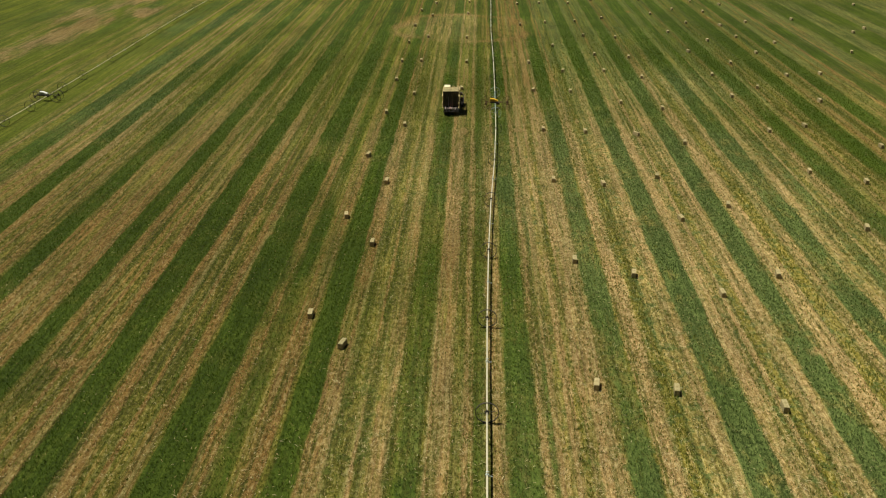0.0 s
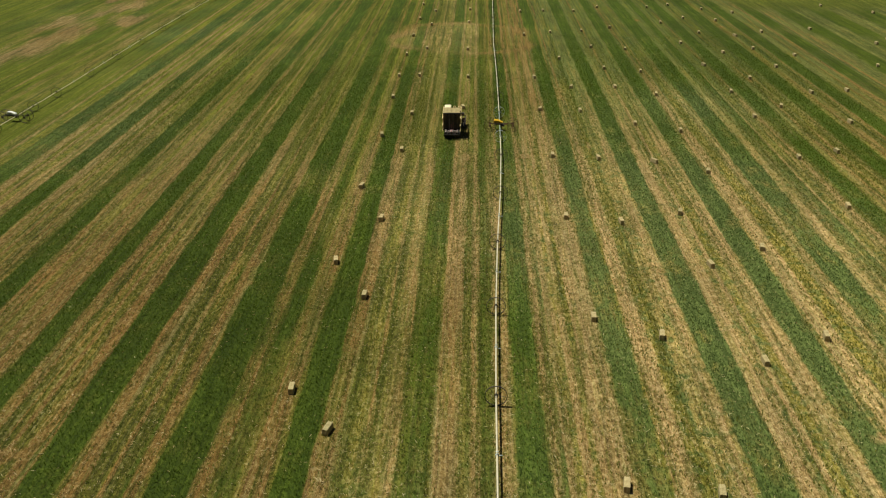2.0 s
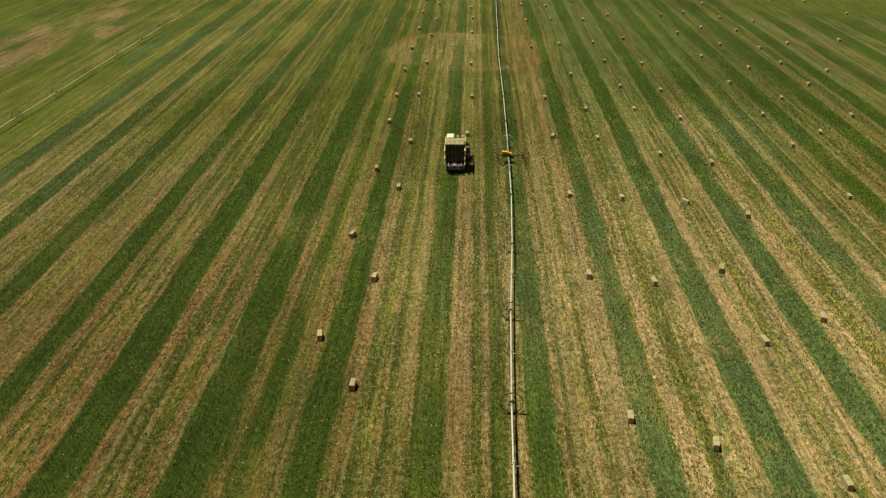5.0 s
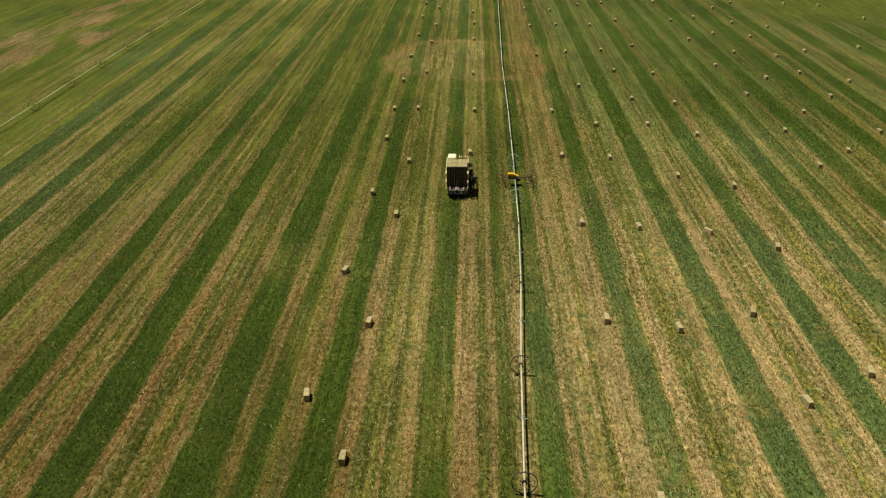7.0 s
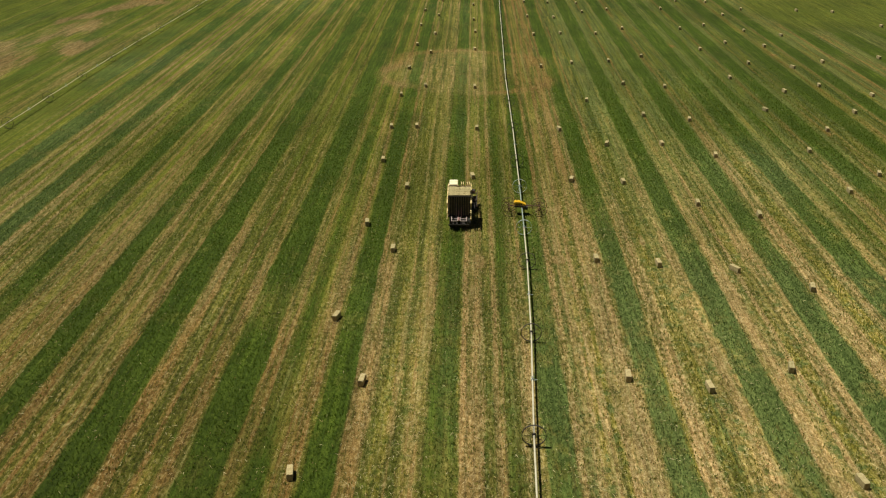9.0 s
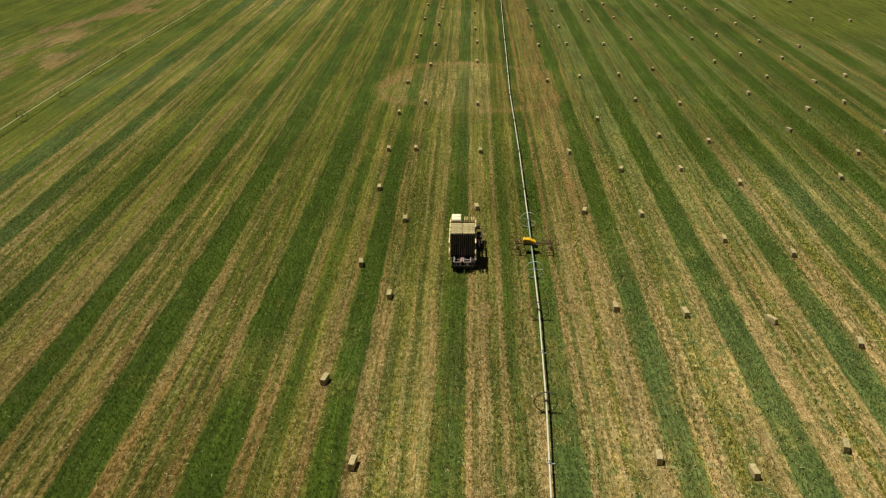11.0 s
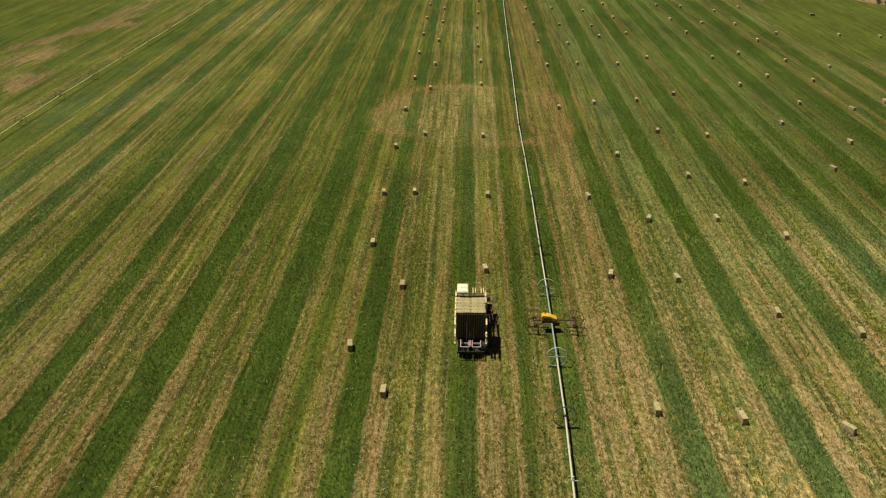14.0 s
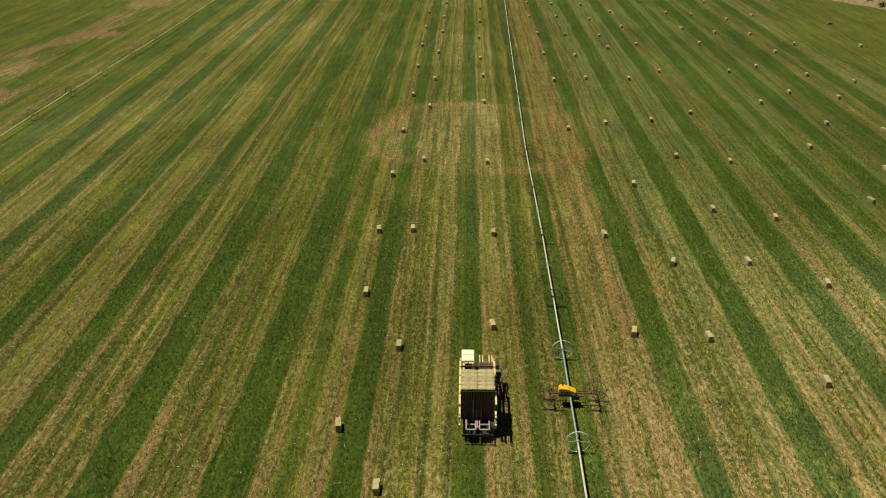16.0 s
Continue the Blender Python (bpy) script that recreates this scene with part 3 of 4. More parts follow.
scatter("hay_wisps", WISP, 130000, lambda x, y, g, s, o, l, d, w: np.clip((0.60 - 0.50 * np.clip(g, 0, 1)) * (0.1 + 1.1 * d), 0.01, 1), 1, (0.16, 0.40), (0.018, 0.040), (0.0, 0.16),
        "pale wisps of dropped hay lying on the stubble", "hay", 14)
scatter("yellowing_stubble", WEED, 480000, lambda x, y, g, s, o, l, d, w: np.clip(0.80 + 0.3 * o - 0.7 * g - 0.2 * s - 0.15 * d, 0.02, 1) * (0.08 + 0.92 * rows_of(x, y)) * np.where(x < -5, 0.35 + 0.65 * np.clip((y - 96) / 34, 0, 1), 1.0), 2, (0.10, 0.19), (0.036, 0.075), (0.65, 1.0),
        "yellow-green cut stubble standing between the green strips", "stubble", 13)


# ---- hay bales ----
def bale_mesh(seed):
    rng = random.Random(seed)
    bm = bmesh.new()
    bmesh.ops.create_cube(bm, size=1.0, matrix=Matrix.Diagonal((0.37, 0.92, 0.46, 1)))
    bmesh.ops.subdivide_edges(bm, edges=[e for e in bm.edges if abs((e.verts[0].co - e.verts[1].co).y) > 0.5], cuts=9, use_grid_fill=True)
    bmesh.ops.subdivide_edges(bm, edges=[e for e in bm.edges if abs((e.verts[0].co - e.verts[1].co).y) < 0.01], cuts=2, use_grid_fill=True)
    for v in bm.verts:
        round_off = 1 - 0.10 * max(0.0, abs(v.co.x) / 0.185 + abs(v.co.z) / 0.23 - 1.5)
        ends = 1 - 0.05 * max(0.0, (abs(v.co.y) - 0.36) / 0.10)
        waist = 1 - 0.035 * (1 if abs(abs(v.co.y) - 0.0) < 0.02 else 0)
        v.co.x *= round_off * ends * waist
        v.co.z *= round_off * ends
        v.co += Vector((rng.gauss(0, 0.008), rng.gauss(0, 0.010), rng.gauss(0, 0.008)))
        v.co.z += 0.23
    return mesh_of("body", bm, HAY)


def twine_mesh():
    bm = bmesh.new()
    for (x, z, sx, sz) in ((0, 0.466, 0.40, 0.012), (0, -0.004, 0.40, 0.012)):
        box(bm, (x, 0, z), (0.014, 0.935, sz))
    for y in (-0.463, 0.463):
        box(bm, (0, y, 0.231), (0.014, 0.012, 0.47))
    return mesh_of("twine", bm, TWINE)


BALE_BODIES = [bale_mesh(s) for s in (21, 22, 23, 24)]
TWINE_MESH = twine_mesh()
BALE_RNG = random.Random(77)


def bale(m, label, group, style):
    ob = hang("hay_bale", BALE_BODIES[style], None, m)
    for x in (-0.10, 0.10):
        hang("twine", TWINE_MESH, ob, pose(x, 0, 0))
    return tagged(ob, label, "hay bale", group)


def bale_row(x, places, lean=0.0):
    """One row of bales dropped behind the baler; places: (how far along, off the line)."""
    for y, off in places:
        turn = BALE_RNG.gauss(0, 9) + lean
        bale(pose(x + off, y, -0.015, 0, BALE_RNG.gauss(0, 1.0), turn), "small rectangular bale of pale green hay lying on the stubble", "bales left on the field", BALE_RNG.randrange(4))


bale_row(-12.15, [(60.2, -0.3), (80.1, -0.25), (98.4, -0.15), (116.4, 0.2), (134.3, 0.05), (146.9, -0.1), (162, 0), (177.8, 0.1), (195, 0.35), (212.3, 0.1), (228.1, 0.1), (244.6, 0), (260.5, 0)])
bale_row(-9.1, [(55.8, -0.3), (73.7, -0.1), (89.7, -0.3), (110.6, 0.05), (126, 0.2), (147.1, 0), (166.9, 0.1), (188.9, -0.1), (204.2, 0), (222.6, 0), (240.2, 0.2), (255.3, 0.1), (272.4, 0.2)])
bale_row(-1.95, [(129.1, -0.25), (146.3, 0.25), (166.2, 0), (191.2, 0), (206, 0.1), (217.9, -0.2), (234.9, -0.3), (250.3, 0), (265.1, 0.3)])
bale_row(8.3, [(51, -0.2), (70.5, 0.2), (90.6, -0.1), (108.9, 0), (128.2, -0.2), (146, 0), (178.9, 0), (203.5, 0.3), (221.3, 0.1), (238.5, 0.3), (255.8, -0.2), (272.1, 0.2)])
bale_row(13.35, [(50.5, -0.1), (67.9, -0.2), (89.4, -0.05), (108.1, 0.05), (127.6, 0), (140.2, 0), (159.2, -0.2), (181.3, -0.1), (204.6, 0.1), (220, 0.1), (237.4, 0.2), (255.7, 0.1), (270.6, 0.4)])
bale_row(19.6, [(48.8, 0.1), (64.5, 0), (80.1, -0.1), (91.9, -0.3), (107.1, -0.1), (121.8, 0.1), (140.4, 0.1), (152.3, 0), (168.3, -0.2), (182.6, -0.4), (204.3, 0.2), (226.2, 0.1), (236.3, -0.1), (252.6, 0.1), (269.8, 0.3)])
bale_row(24.9, [(68.1, 0.1), (83.7, -0.1), (103.8, -0.2), (118.9, -0.1), (136.3, 0), (150.2, 0.1), (166.5, 0.1), (186, 0), (208.9, 0.3), (228.9, 0.1), (244.9, 0), (260.8, 0)])
bale_row(35.8, [(78.2, 0.3), (93.8, 0.2), (108.8, 0.2), (125.3, -0.2), (138, 0), (154.7, -0.1), (171.8, -0.3), (191.2, -0.3), (208.9, 0), (229.8, 0.3), (243.2, 0), (259.4, 0.3)])
bale_row(40.85, [(90.7, 0), (111.1, 0.2), (130.4, -0.3), (146.1, -0.2), (164.1, 0.2), (181.2, -0.1), (196.4, 0.1), (212.2, 0), (239.3, 0.2), (257.4, -0.1)])
bale_row(46.9, [(102.8, 0.3), (123.1, 0.1), (137.8, 0.1), (153.8, -0.1), (167.3, 0), (178.4, -0.2), (193.7, -0.1), (206.8, 0), (222.7, 0.1), (237.7, 0.1), (252.3, -0.3), (272.4, -0.1)])
bale_row(52.4, [(139, 0), (162.1, -0.1), (182.1, 0.1), (202.6, -0.1), (229, -0.2), (256.6, 0.2)])
bale_row(62.7, [(154.5, 0.2), (184.9, -0.4), (227.4, 0.2)])
bale_row(69.5, [(171.7, 0), (225.7, 0)])
bale_row(73.1, [(175.6, -0.1), (211, 0.1)])
bale_row(81, [(202.6, 0)])
# one bale lies across, out in the unmown corner
bale(pose(65.0, 247.6, -0.015, 0, 0, 88), "small hay bale lying crosswise on green grass", "bales left on the field", 1)


# ---- wheel-move irrigation lines ----
WHEEL_R, PIPE_Z = 0.73, 0.73


def wheel_meshes(name, material, width=0.10):
    bm = bmesh.new()
    ring(bm, WHEEL_R, width, 0.026)
    for i in range(12):
        a = 2 * math.pi * (i + 0.5) / 12
        box(bm, (WHEEL_R * math.cos(a), 0, WHEEL_R * math.sin(a)), (0.04, width, 0.012), turn=(0, 90 - math.degrees(a), 0))
    rim = mesh_of(name, bm, material)
    bm = bmesh.new()
    ring(bm, 0.11, 0.14, 0.03, 14)
    for y in (-0.075, 0.075):
        ring_b = bmesh.new()
        ring(ring_b, 0.13, 0.012, 0.04, 14)
        bmesh.ops.translate(ring_b, verts=ring_b.verts, vec=(0, y, 0))
        tmp = bpy.data.meshes.new("tmp")
        ring_b.to_mesh(tmp)
        ring_b.free()
        bm.from_mesh(tmp)
        bpy.data.meshes.remove(tmp)
    hub = mesh_of("hub", bm, material)
    bm = bmesh.new()
    rod(bm, (0.11, 0.05, 0), (WHEEL_R - 0.02, 0.0, 0), 0.012, 6)
    spoke = mesh_of("spoke", bm, material)
    return rim, hub, spoke


DARK_WHEEL = wheel_meshes("wheel", DARK_STEEL)
BRIGHT_WHEEL = wheel_meshes("wheel", GALVANISED, 0.07)
RUST_WHEEL = wheel_meshes("wheel", RUST, 0.05)


def hang_wheel(parent, meshes, m, label="", spin=0.0):
    w = hang("wheel", meshes[0], parent, m, label)
    hang("hub", meshes[1], w)
    for i in range(8):
        hang("spoke", meshes[2], w, pose(0, 0, 0, 0, 45 * i + spin, 0) @ Matrix.Diagonal((1, 1 if i % 2 else -1, 1, 1)))
    return w


def sprinkler_mesh():
    bm = bmesh.new()
    box(bm, (0, 0, 0.0), (0.20, 0.10, 0.18), 0.02)
    rod(bm, (0, 0, 0.05), (0, 0, 0.24), 0.02)
    rod(bm, (-0.09, 0, 0.24), (0.10, 0, 0.27), 0.018)
    box(bm, (0.20, 0, -0.04), (0.26, 0.05, 0.03), 0.01)
    return mesh_of("sprinkler", bm, GALVANISED)


SPRINKLER = sprinkler_mesh()


def pipe_mesh(a, b, material, sag=0.05):
    """One pipe length with its collars, sagging a little between the wheels."""
    bm = bmesh.new()
    a, b = Vector(a), Vector(b)
    run = (b - a).length
    cuts = [(0.0, 0.078), (0.14, 0.078), (0.141, 0.060)] + [(run * i / 10, 0.060) for i in range(1, 10)] + [(run - 0.141, 0.060), (run - 0.14, 0.078), (run, 0.078)]
    d = (b - a).normalized()
    across = Vector((d.y, -d.x, 0)).normalized()
    loops = []
    for s, r in cuts:
        u = s / run
        c = a + d * s - Vector((0, 0, sag * 4 * u * (1 - u)))
        loops.append([bm.verts.new(c + across * (r * math.cos(0.5236 * k)) + Vector((0, 0, r * math.sin(0.5236 * k)))) for k in range(12)])
    for p, q in zip(loops, loops[1:]):
        for k in range(12):
            bm.faces.new((p[k], p[(k + 1) % 12], q[(k + 1) % 12], q[k]))
    bm.faces.new(loops[0])
    bm.faces.new(loops[-1])
    return mesh_of("pipe", bm, material, smooth=True)


def wheel_line(label, stations, drive, plain, mid, drive_wheel):
    """A long pipe on wheels: stations are (x, y) of its wheels, drive the two beside the mover."""
    line = thing("wheel_line", label, "irrigation line", pose(stations[0][0], stations[0][1], 0))
    ox, oy = stations[0]
    pts = [(x - ox, y - oy) for x, y in stations]
    for i, ((xa, ya), (xb, yb)) in enumerate(zip(pts, pts[1:])):
        special = stations[i] in drive and stations[i + 1] in drive
        hang("pipe", pipe_mesh((xa, ya, PIPE_Z), (xb, yb, PIPE_Z), mid if special else plain, 0.02 if special else 0.05), line, None, "blue-grey galvanised drive pipe" if special and mid is BLUE_PIPE else "")
        if abs(yb - ya) > 11.5:
            hang("sprinkler", SPRINKLER, line, pose((xa + xb) / 2, (ya + yb) / 2, PIPE_Z - 0.04, 0, 0, BALE_RNG.uniform(-15, 15)))
    for i, (x, y) in enumerate(pts):
        big = stations[i] in drive
        k = min(i + 1, len(pts) - 1)
        yaw = -math.degrees(math.atan2(pts[k][0] - pts[k - 1][0], pts[k][1] - pts[k - 1][1]))
        hang_wheel(line, drive_wheel if big else DARK_WHEEL, pose(x, y, PIPE_Z, 0, 0, yaw), "bright galvanised steel wheel" if big and drive_wheel is BRIGHT_WHEEL else "", 17.0 * i)
    return line


NEAR_Y = [22.7, 34.8, 46.8, 58.9, 71.1, 83.2, 95.3, 107.2, 114.2, 124.7, 132.5, 144.4, 156.5, 168.6, 180.7, 192.8, 204.9, 217.0, 229.1, 241.2, 253.3, 265.4, 277.5, 289.6]
NEAR_X = np.interp(NEAR_Y, [20, 38.8, 57.6, 69.4, 81.8, 93.5, 105, 119, 147, 172, 187, 221, 232, 272, 300], [0.72, 0.78, 0.93, 1.11, 1.45, 2.0, 2.35, 2.52, 2.62, 2.48, 2.72, 3.05, 3.2, 3.73, 4.0])
NEAR = [(float(round(x, 2)), y) for x, y in zip(NEAR_X, NEAR_Y)]
wheel_line("long pale aluminium sprinkler pipe on spoked steel wheels", NEAR, NEAR[8:10], ALUMINIUM, BLUE_PIPE, BRIGHT_WHEEL)
FAR_Y = [73.0, 85.1, 97.2, 109.3, 116.4, 126.6, 133.9, 146.1, 158.2, 170.3, 182.5, 194.6, 206.7, 218.9, 231.0, 243.1, 255.2, 267.3, 279.4, 291.5]
FAR = [(-60.1 + 0.25 * math.sin(y * 0.06), y) for y in FAR_Y]
wheel_line("long dull cream sprinkler pipe on dark spoked wheels", FAR, FAR[4:6], GREY_PIPE, GREY_PIPE, DARK_WHEEL)


def mover(m, hood_material, steel, wheels, label, hood_label):
    """The engine cart in the middle of a wheel line: four wheels on a cross frame, a hood over the motor."""
    t = thing("line_mover", label, "irrigation mover", m)
    bm = bmesh.new()
    box(bm, (0, 0.0, 0.84), (3.1, 0.09, 0.07), 0.012)
    box(bm, (-0.1, 0.28, 0.80), (1.5, 0.07, 0.06), 0.012)
    box(bm, (-0.1, -0.28, 0.80), (1.5, 0.07, 0.06), 0.012)
    part("cross_beam", bm, steel, t)
    for x in (-1.42, 1.42):
        bm = bmesh.new()
        box(bm, (x, -0.1, 0.74), (0.07, 1.40, 0.07), 0.012)
        box(bm, (x, 0, 0.80), (0.12, 0.14, 0.08), 0.012)
        part("side_beam", bm, steel, t)
        for y in (-0.62, 0.48):
            hang_wheel(t, wheels, pose(x, y, WHEEL_R), "", 11 * x + 7 * y)
    bm = bmesh.new()
    box(bm, (-0.40, 0, 0.88), (1.1, 0.62, 0.14), 0.03)
    box(bm, (0.15, -0.2, 0.70), (0.4, 0.3, 0.3), 0.03)
    rod(bm, (0.0, -0.36, 0.73), (0.0, 0.36, 0.73), 0.16, 14)
    part("engine", bm, DARK_STEEL, t)
    bm = bmesh.new()
    prof = [(-0.98, 0.90), (-0.96, 1.24), (-0.86, 1.33), (-0.40, 1.29), (0.14, 1.05), (0.18, 0.90)]
    sides = []
    for y, s in ((-0.27, 1.0), (0.27, 1.0)):
        sides.append([bm.verts.new((px, y, pz)) for px, pz in prof])
    bm.faces.new(sides[0])
    bm.faces.new(sides[1][::-1])
    for i in range(len(prof)):
        j = (i + 1) % len(prof)
        bm.faces.new((sides[0][i], sides[0][j], sides[1][j], sides[1][i]))
    bmesh.ops.recalc_face_normals(bm, faces=bm.faces)
    bmesh.ops.bevel(bm, geom=list(bm.edges), offset=0.04, segments=3, affect="EDGES", profile=0.6)
    hood = part("hood", bm, hood_material, t, hood_label)
    bm = bmesh.new()
    for i in range(4):
        box(bm, (-0.75 + 0.16 * i, -0.272, 1.05), (0.10, 0.02, 0.12), 0.008)
    part("vent", bm, DARK_STEEL, hood, "dark vent slots")
    bm = bmesh.new()
    rod(bm, (-0.7, 0.1, 1.25), (-0.7, 0.1, 1.55), 0.025)
    rod(bm, (-0.7, 0.1, 1.55), (-0.78, 0.1, 1.58), 0.025)
    part("exhaust", bm, DARK_STEEL, t)
    return t


mover(pose(2.72, 119.15, 0, 0, 0, -1), YELLOW, RUST, RUST_WHEEL, "rusty four-wheeled mover cart with a yellow hood", "bright yellow sheet hood")
mover(pose(-60.0, 121.8, 0, 0, 0, 0), WHITE, DARK_STEEL, DARK_WHEEL, "dark four-wheeled mover cart with a white hood", "white sheet hood")


# ---- bale wagon ----
def tyre_meshes(radius, width):
    bm = bmesh.new()
    prof = [(radius * 0.62, -width * 0.42), (radius * 0.9, -width / 2), (radius * 0.98, -width * 0.40), (radius, 0.0), (radius * 0.98, width * 0.40), (radius * 0.9, width / 2), (radius * 0.62, width * 0.42)]
    loops, sides = [], 28
    for i in range(sides):
        a = 2 * math.pi * i / sides
        loops.append([bm.verts.new((w, r * math.cos(a), r * math.sin(a))) for r, w in prof])
    for i in range(sides):
        p, q = loops[i], loops[(i + 1) % sides]
        for k in range(len(prof) - 1):
            bm.faces.new((p[k], p[k + 1], q[k + 1], q[k]))
    for i in range(sides):
        a = 2 * math.pi * i / sides
        box(bm, (width * 0.2 * (1 if i % 2 else -1), radius * math.cos(a), radius * math.sin(a)), (width * 0.4, 0.05, 0.04), turn=(math.degrees(a) + 90, 0, 0))
    tyre = mesh_of("tyre", bm, RUBBER)
    bm = bmesh.new()
    bmesh.ops.create_cone(bm, cap_ends=True, segments=24, radius1=radius * 0.62, radius2=radius * 0.62, depth=width * 0.5, matrix=pose(0, 0, 0, 0, 90, 0))
    bmesh.ops.create_cone(bm, cap_ends=True, segments=16, radius1=radius * 0.2, radius2=radius * 0.16, depth=width * 0.7, matrix=pose(0, 0, 0, 0, 90, 0))
    rim = mesh_of("rim", bm, FADED_YELLOW)
    return tyre, rim


def bale_wagon(m):
    w = thing("bale_wagon", "self-propelled bale wagon in faded yellow, carrying stacked hay bales", "bale wagon", m)
    bm = bmesh.new()
    for x in (-0.48, 0.48):
        box(bm, (x, 2.0, 0.72), (0.12, 6.6, 0.20), 0.015)
    for y in (-0.8, 0.9, 2.6, 4.0, 5.2):
        box(bm, (0, y, 0.72), (0.96, 0.12, 0.14), 0.01)
    part("chassis", bm, DECK, w)
    tyre, rim = tyre_meshes(0.50, 0.34)
    for x, y in ((-0.82, -0.45), (0.82, -0.45), (-0.82, 0.62), (0.82, 0.62), (-0.88, 4.6), (0.88, 4.6)):
        wheel = hang("wheel", rim, w, pose(x, y, 0.50))
        hang("tyre", tyre, wheel, None, "dusty black rubber tyre")
    # load bed and its sides
    bm = bmesh.new()
    box(bm, (-0.1, 1.5, 0.93), (2.06, 3.7, 0.10), 0.01)
    for y in np.arange(-0.1, 3.3, 0.42):
        box(bm, (-0.1, float(y), 0.99), (2.04, 0.06, 0.03))
    part("load_bed", bm, DECK, w)
    bm = bmesh.new()
    box(bm, (-0.1, -0.47, 1.06), (2.1, 0.05, 0.10), 0.01)
    part("rack_beam", bm, DECK, w)
    bm = bmesh.new()
    box(bm, (-0.1, -0.47, 2.92), (2.1, 0.05, 0.10), 0.01)
    part("rack_beam", bm, DECK, w)
    # close near-black slats added to darken the load's back, which lies in shade
    for i in range(13):
        bm = bmesh.new()
        box(bm, (-1.06 + 0.16 * i, -0.47, 1.99), (0.115, 0.04, 1.76), 0.006)
        part("rack_slat", bm, DECK, w)
    for x in (-1.18, 0.98):
        bm = bmesh.new()
        box(bm, (x, 2.0, 1.62), (0.11, 6.6, 0.14), 0.012)
        box(bm, (x, 1.2, 2.55), (0.11, 5.0, 0.14), 0.012)
        box(bm, (x, 2.0, 1.05), (0.11, 6.6, 0.16), 0.012)
        part("side_rail", bm, FADED_YELLOW, w)
        for y in (-1.1, -0.2, 0.8, 1.8, 2.8, 3.6, 4.4, 5.2):
            bm = bmesh.new()
            top = 2.72 if -0.5 < y < 3.7 else 1.8
            box(bm, (x, y, (0.9 + top) / 2), (0.08, 0.10, top - 0.9), 0.01)
            part("rail_post", bm, FADED_YELLOW, w)
    # rolling rack at the tail: two square frames and the uprights behind the load
    for x in (-0.50, 0.30):
        bm = bmesh.new()
        for dx in (-0.29, 0.29):
            box(bm, (x + dx, -1.02, 0.98), (0.07, 1.10, 0.08), 0.01)
        for dy in (-1.56, -1.04):
            box(bm, (x, dy, 0.985), (0.51, 0.09, 0.07), 0.01)
        part("tail_frame", bm, PALE_STEEL, w, "pale worn steel frame")
        bm = bmesh.new()
        box(bm, (x, -1.0, 0.60), (0.56, 0.90, 0.04), 0.01)
        part("tail_plate", bm, DECK, w)
    bm = bmesh.new()
    box(bm, (-0.12, -0.9, 0.96), (0.07, 1.0, 0.12), 0.01)
    box(bm, (-0.12, -1.2, 0.92), (0.34, 0.10, 0.10), 0.01)
    box(bm, (-0.12, -0.62, 0.92), (0.30, 0.10, 0.10), 0.01)
    part("push_arm", bm, PINK, w, "chalky red push-off arm")
    for x, top in ((-0.38, 2.35), (-0.16, 1.7), (0.10, 1.9)):
        bm = bmesh.new()
        box(bm, (x, -0.54, (0.9 + top) / 2), (0.05, 0.06, top - 0.9), 0.01)
        box(bm, (x, -0.50, 0.95), (0.09, 0.16, 0.10), 0.01)
        part("rack_upright", bm, PALE_STEEL if x < -0.3 else PINK, w)
    bm = bmesh.new()
    box(bm, (-0.1, -1.62, 0.62), (1.9, 0.08, 0.16), 0.015)
    for x in (-0.85, -0.35, 0.15, 0.65):
        box(bm, (x, -1.60, 0.42), (0.07, 0.06, 0.40), 0.01)
    part("rear_bumper", bm, DECK, w)
    # front deck with the second table and its lattice
    bm = bmesh.new()
    box(bm, (0.36, 3.65, 1.05), (1.18, 1.5, 0.10), 0.012)
    for y in (3.0, 3.4, 3.8, 4.2):
        box(bm, (0.36, y, 1.12), (1.16, 0.06, 0.05))
    part("cross_table", bm, DECK, w)
    for x in (0.06, 0.24, 0.66, 0.84):
        bm = bmesh.new()
        rod(bm, (x, 3.1, 1.0), (x, 3.15, 2.80), 0.045)
        rod(bm, (x, 4.3, 1.0), (x, 4.25, 2.62), 0.042)
        rod(bm, (x, 3.15, 2.78), (x, 4.25, 2.60), 0.042)
        part("table_arm", bm, FADED_YELLOW, w)
    for z, size in ((2.78, (2.04, 0.07, 0.10)), (1.5, (2.04, 0.06, 0.08))):
        bm = bmesh.new()
        box(bm, (-0.1, 2.62, z), size, 0.012)
        part("headboard_rail", bm, RUST, w)
    bm = bmesh.new()
    box(bm, (0.30, 4.95, 1.05), (1.2, 0.8, 0.62), 0.05)
    box(bm, (0.30, 5.40, 0.98), (1.1, 0.06, 0.40), 0.02)
    part("engine_cover", bm, DARK_STEEL, w)
    # cab on the near-side front corner
    cab = thing("cab", "", "", pose(0, -0.36, 0))
    cab.parent = w
    bm = bmesh.new()
    box(bm, (-0.68, 4.8, 1.15), (0.90, 1.70, 0.75), 0.04)
    part("cab_body", bm, FADED_YELLOW, cab)
    bm = bmesh.new()
    box(bm, (-0.70, 4.77, 2.46), (0.82, 1.36, 0.12), 0.045)
    box(bm, (-0.70, 5.10, 2.535), (0.70, 0.60, 0.05), 0.02)
    box(bm, (-0.70, 4.44, 2.535), (0.70, 0.60, 0.05), 0.02)
    part("roof", bm, CREAM, cab, "sun-bleached cream roof")
    for x in (-1.06, -0.28):
        for y in (4.0, 5.5):
            bm = bmesh.new()
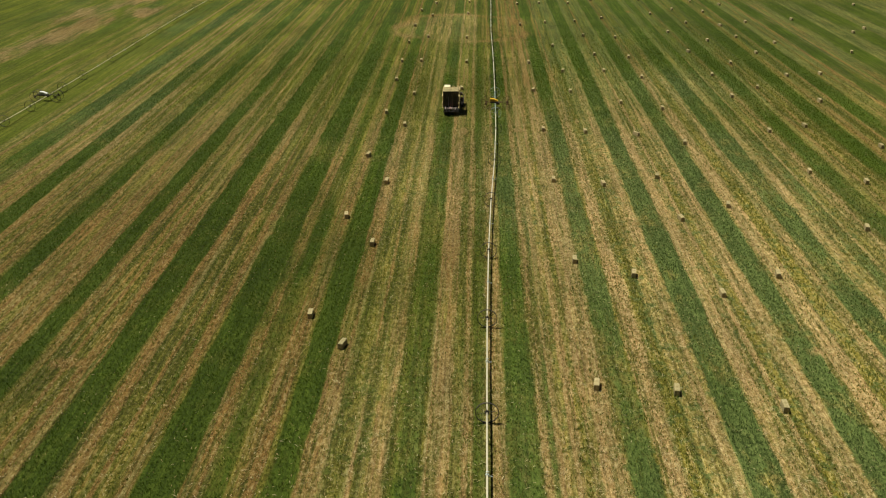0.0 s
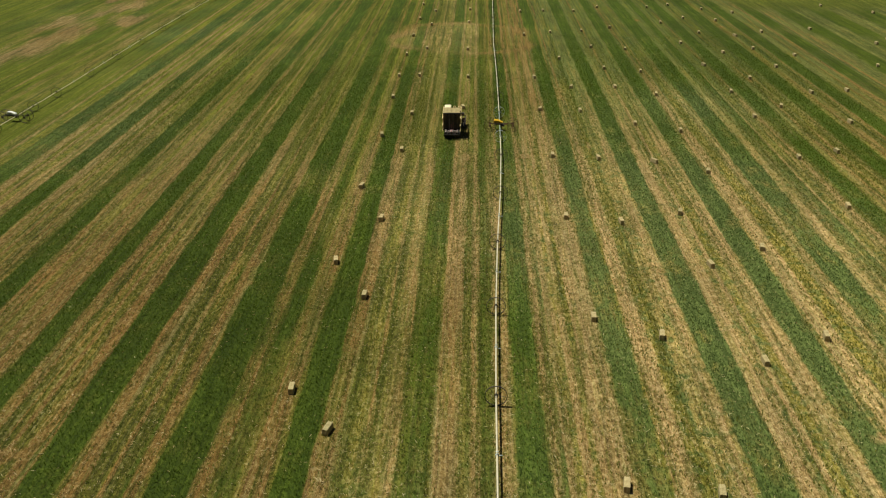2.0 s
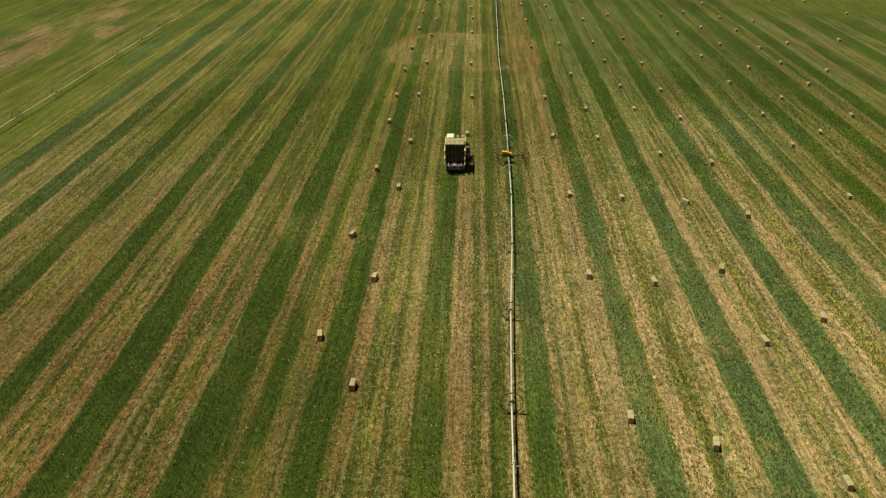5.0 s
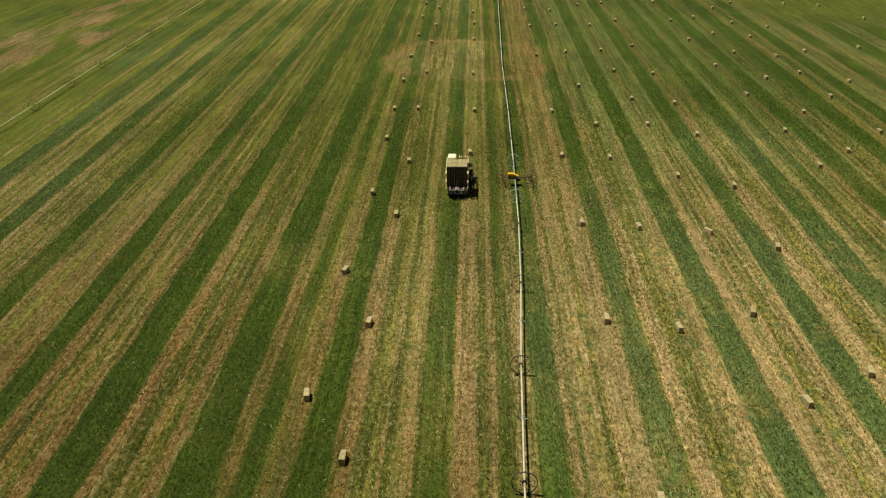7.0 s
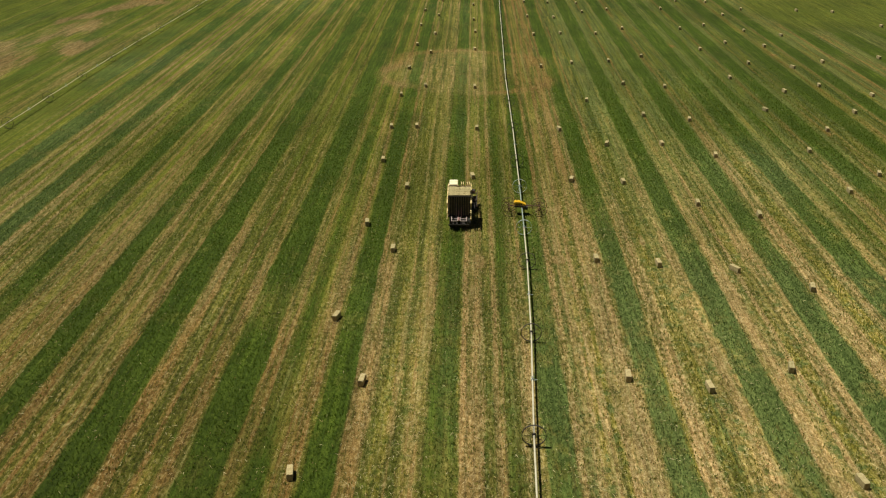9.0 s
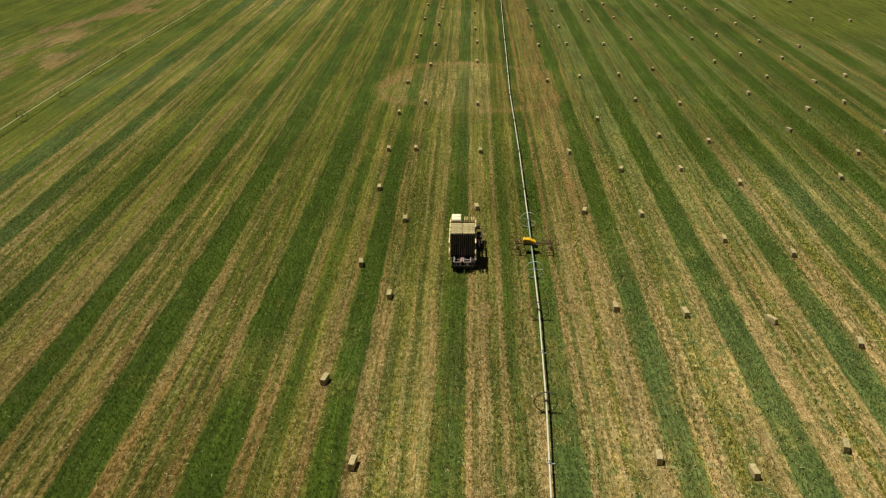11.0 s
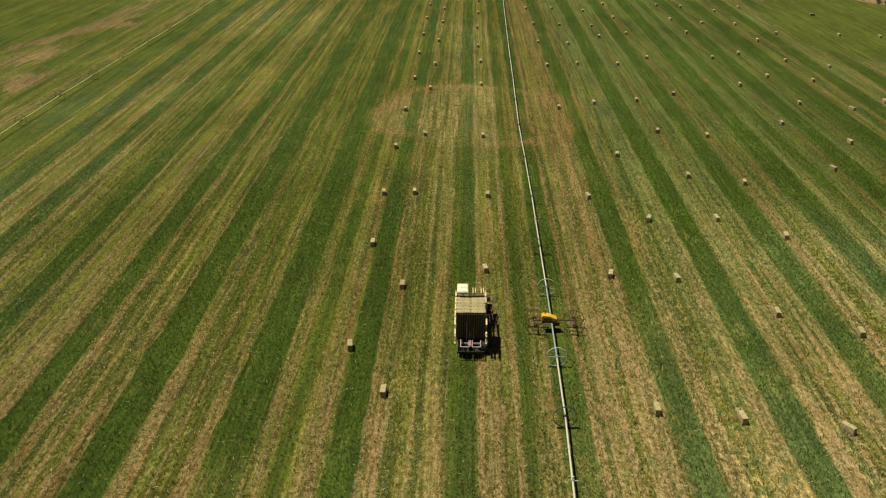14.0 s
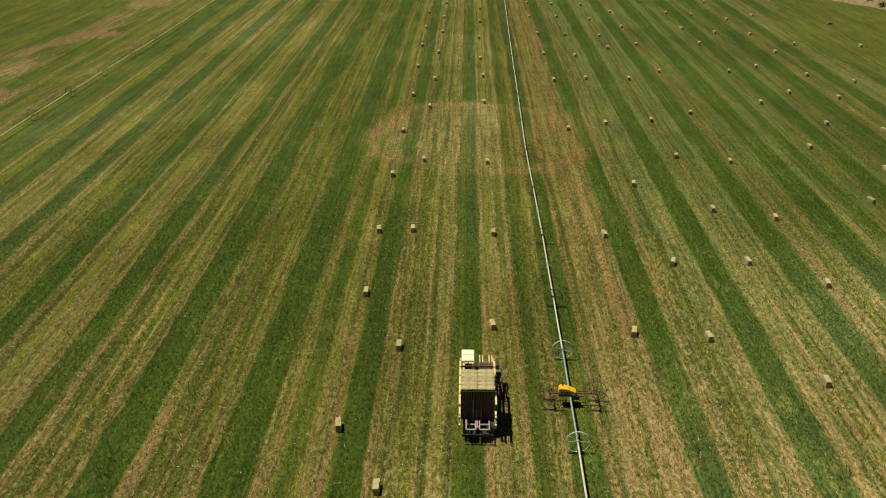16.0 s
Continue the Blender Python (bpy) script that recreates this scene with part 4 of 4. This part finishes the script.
            box(bm, (x, y, 1.98), (0.06, 0.06, 1.0), 0.01)
            part("cab_post", bm, FADED_YELLOW, cab)
    bm = bmesh.new()
    box(bm, (-0.67, 4.0, 1.98), (0.70, 0.012, 0.90))
    part("rear_window", bm, GLASS, cab, "clear cab glass").visible_shadow = False
    bm = bmesh.new()
    box(bm, (-0.67, 5.5, 1.98), (0.70, 0.012, 0.90))
    part("windscreen", bm, GLASS, cab, "clear cab glass").visible_shadow = False
    bm = bmesh.new()
    box(bm, (-0.67, 4.45, 1.58), (0.46, 0.46, 0.12), 0.04)
    box(bm, (-0.67, 4.25, 1.90), (0.46, 0.10, 0.60), 0.04)
    part("seat", bm, DECK, cab, "dark driver's seat")
    bm = bmesh.new()
    ring(bm, 0.19, 0.025, 0.025, 18)
    bmesh.ops.transform(bm, matrix=pose(-0.67, 5.02, 1.95, 35, 0, 0), verts=bm.verts)
    rod(bm, (-0.67, 5.02, 1.95), (-0.67, 5.3, 1.5), 0.03)
    part("steering_wheel", bm, RUBBER, cab)
    # pick-up chute on the far front corner
    bm = bmesh.new()
    for x in (1.10, 1.52):
        box(bm, (x, 4.2, 0.62), (0.05, 2.1, 0.10), 0.01, (14, 0, 0))
        box(bm, (x, 4.5, 1.00), (0.05, 1.4, 0.08), 0.01, (14, 0, 0))
    part("chute_side", bm, DARK_STEEL, w)
    bm = bmesh.new()
    box(bm, (1.31, 4.1, 0.55), (0.42, 1.9, 0.04), 0.01, (14, 0, 0))
    for y in (3.4, 3.8, 4.2, 4.6, 5.0):
        box(bm, (1.31, y, 0.62 + (y - 4.1) * 0.25), (0.42, 0.05, 0.06), 0.01)
    part("pickup_chain", bm, DARK_STEEL, w)
    bm = bmesh.new()
    rod(bm, (0.97, 3.6, 1.3), (1.55, 3.6, 0.9), 0.03)
    rod(bm, (0.97, 4.8, 1.5), (1.55, 4.8, 1.2), 0.03)
    rod(bm, (1.55, 3.2, 0.5), (1.62, 5.3, 1.35), 0.025)
    part("chute_brace", bm, RUST, w)
    bm = bmesh.new()
    ring(bm, 0.26, 0.16, 0.12, 20)
    bmesh.ops.transform(bm, matrix=pose(1.36, 3.3, 0.26, 0, 0, 90), verts=bm.verts)
    part("gauge_wheel", bm, RUBBER, w)
    bm = bmesh.new()
    box(bm, (1.18, 5.05, 1.35), (0.36, 0.45, 0.35), 0.05)
    part("hydraulic_tank", bm, DARK_STEEL, w)
    bm = bmesh.new()
    rod(bm, (-1.0, 5.35, 0.8), (-1.0, 5.35, 1.75), 0.02)
    rod(bm, (0.9, 5.35, 0.8), (0.9, 5.35, 1.75), 0.02)
    rod(bm, (-1.0, 5.35, 1.75), (0.9, 5.35, 1.75), 0.02)
    part("front_guard", bm, RUST, w)
    return w


WAGON = pose(-3.30, 116.5, 0)
bale_wagon(WAGON)
# its load: tiers of bales laid crosswise in two columns
for tier in range(4):
    for row in range(5):
        for col in (-0.605, 0.405):
            turn = 90 + BALE_RNG.gauss(0, 1.2)
            spot = pose(col + BALE_RNG.gauss(0, 0.012), -0.16 + 0.45 * row + BALE_RNG.gauss(0, 0.008), 1.012 + 0.512 * tier, 0, 0, turn)
            bale(WAGON @ spot @ Matrix.Diagonal((1.24, 1.09, 1.12, 1)), "pale green hay bale stacked tight on the wagon bed", "bales stacked on the wagon", BALE_RNG.randrange(4))


# ---- field edge: a dirt bank with brush ----
def dirt_bank():
    bm = bmesh.new()
    rng = random.Random(4)
    a, d = Vector((63.2, 304.3, 0)), Vector((8.0, -13.0, 0)).normalized()
    side = Vector((-d.y, d.x, 0))
    prof = [(-5.0, -0.06), (-3.0, 0.35), (-1.0, 0.9), (1.0, 1.0), (3.5, 0.5), (6.0, -0.06)]
    rows = []
    for i in range(60):
        base = a + d * (i * 1.2)
        rows.append([bm.verts.new(base + side * (s + rng.gauss(0, 0.25)) + Vector((0, 0, max(-0.06, h + rng.gauss(0, 0.08)) if 0 < k < 5 else -0.06))) for k, (s, h) in enumerate(prof)])
    for p, q in zip(rows, rows[1:]):
        for k in range(5):
            bm.faces.new((p[k], p[k + 1], q[k + 1], q[k]))
    me = mesh_of("dirt_bank", bm, SOIL, True)
    return tagged(new("dirt_bank", me), "low pale earth bank along the field's edge", "earth bank", kind="structure")


def shrub(m, seed, size):
    rng = random.Random(seed)
    t = thing("shrub", "small grey-green bush on the dry earth bank", "shrub", m, "bushes on the bank")
    bm = bmesh.new()
    tips = []
    for i in range(7):
        a = rng.uniform(0, 6.28)
        tip = Vector((math.cos(a) * 0.5 * size, math.sin(a) * 0.5 * size, rng.uniform(0.5, 1.0) * size))
        rod(bm, (0, 0, -0.1), tip, 0.03 * size, 5, 0.008)
        tips.append(tip)
    part("stem", bm, BARK, t)
    bm = bmesh.new()
    for i in range(260):
        c = rng.choice(tips) * rng.uniform(0.5, 1.1) + Vector([rng.gauss(0, 0.16 * size) for _ in range(3)])
        v = [bm.verts.new(c + Vector([rng.gauss(0, 0.08 * size) for _ in range(3)])) for _ in range(3)]
        bm.faces.new(v)
    part("crown", bm, BRUSH, t)
    return t


dirt_bank()
for i in range(44):
    along = 2.0 + i * 1.45
    d = Vector((8.0, -13.0, 0)).normalized()
    p = Vector((63.2, 304.3, 0.3)) + d * along + Vector((-d.y, d.x, 0)) * random.Random(i).uniform(-4.6, 3.0)
    shrub(pose(p.x, p.y, 0.1), i, random.Random(i + 50).uniform(0.5, 1.3))
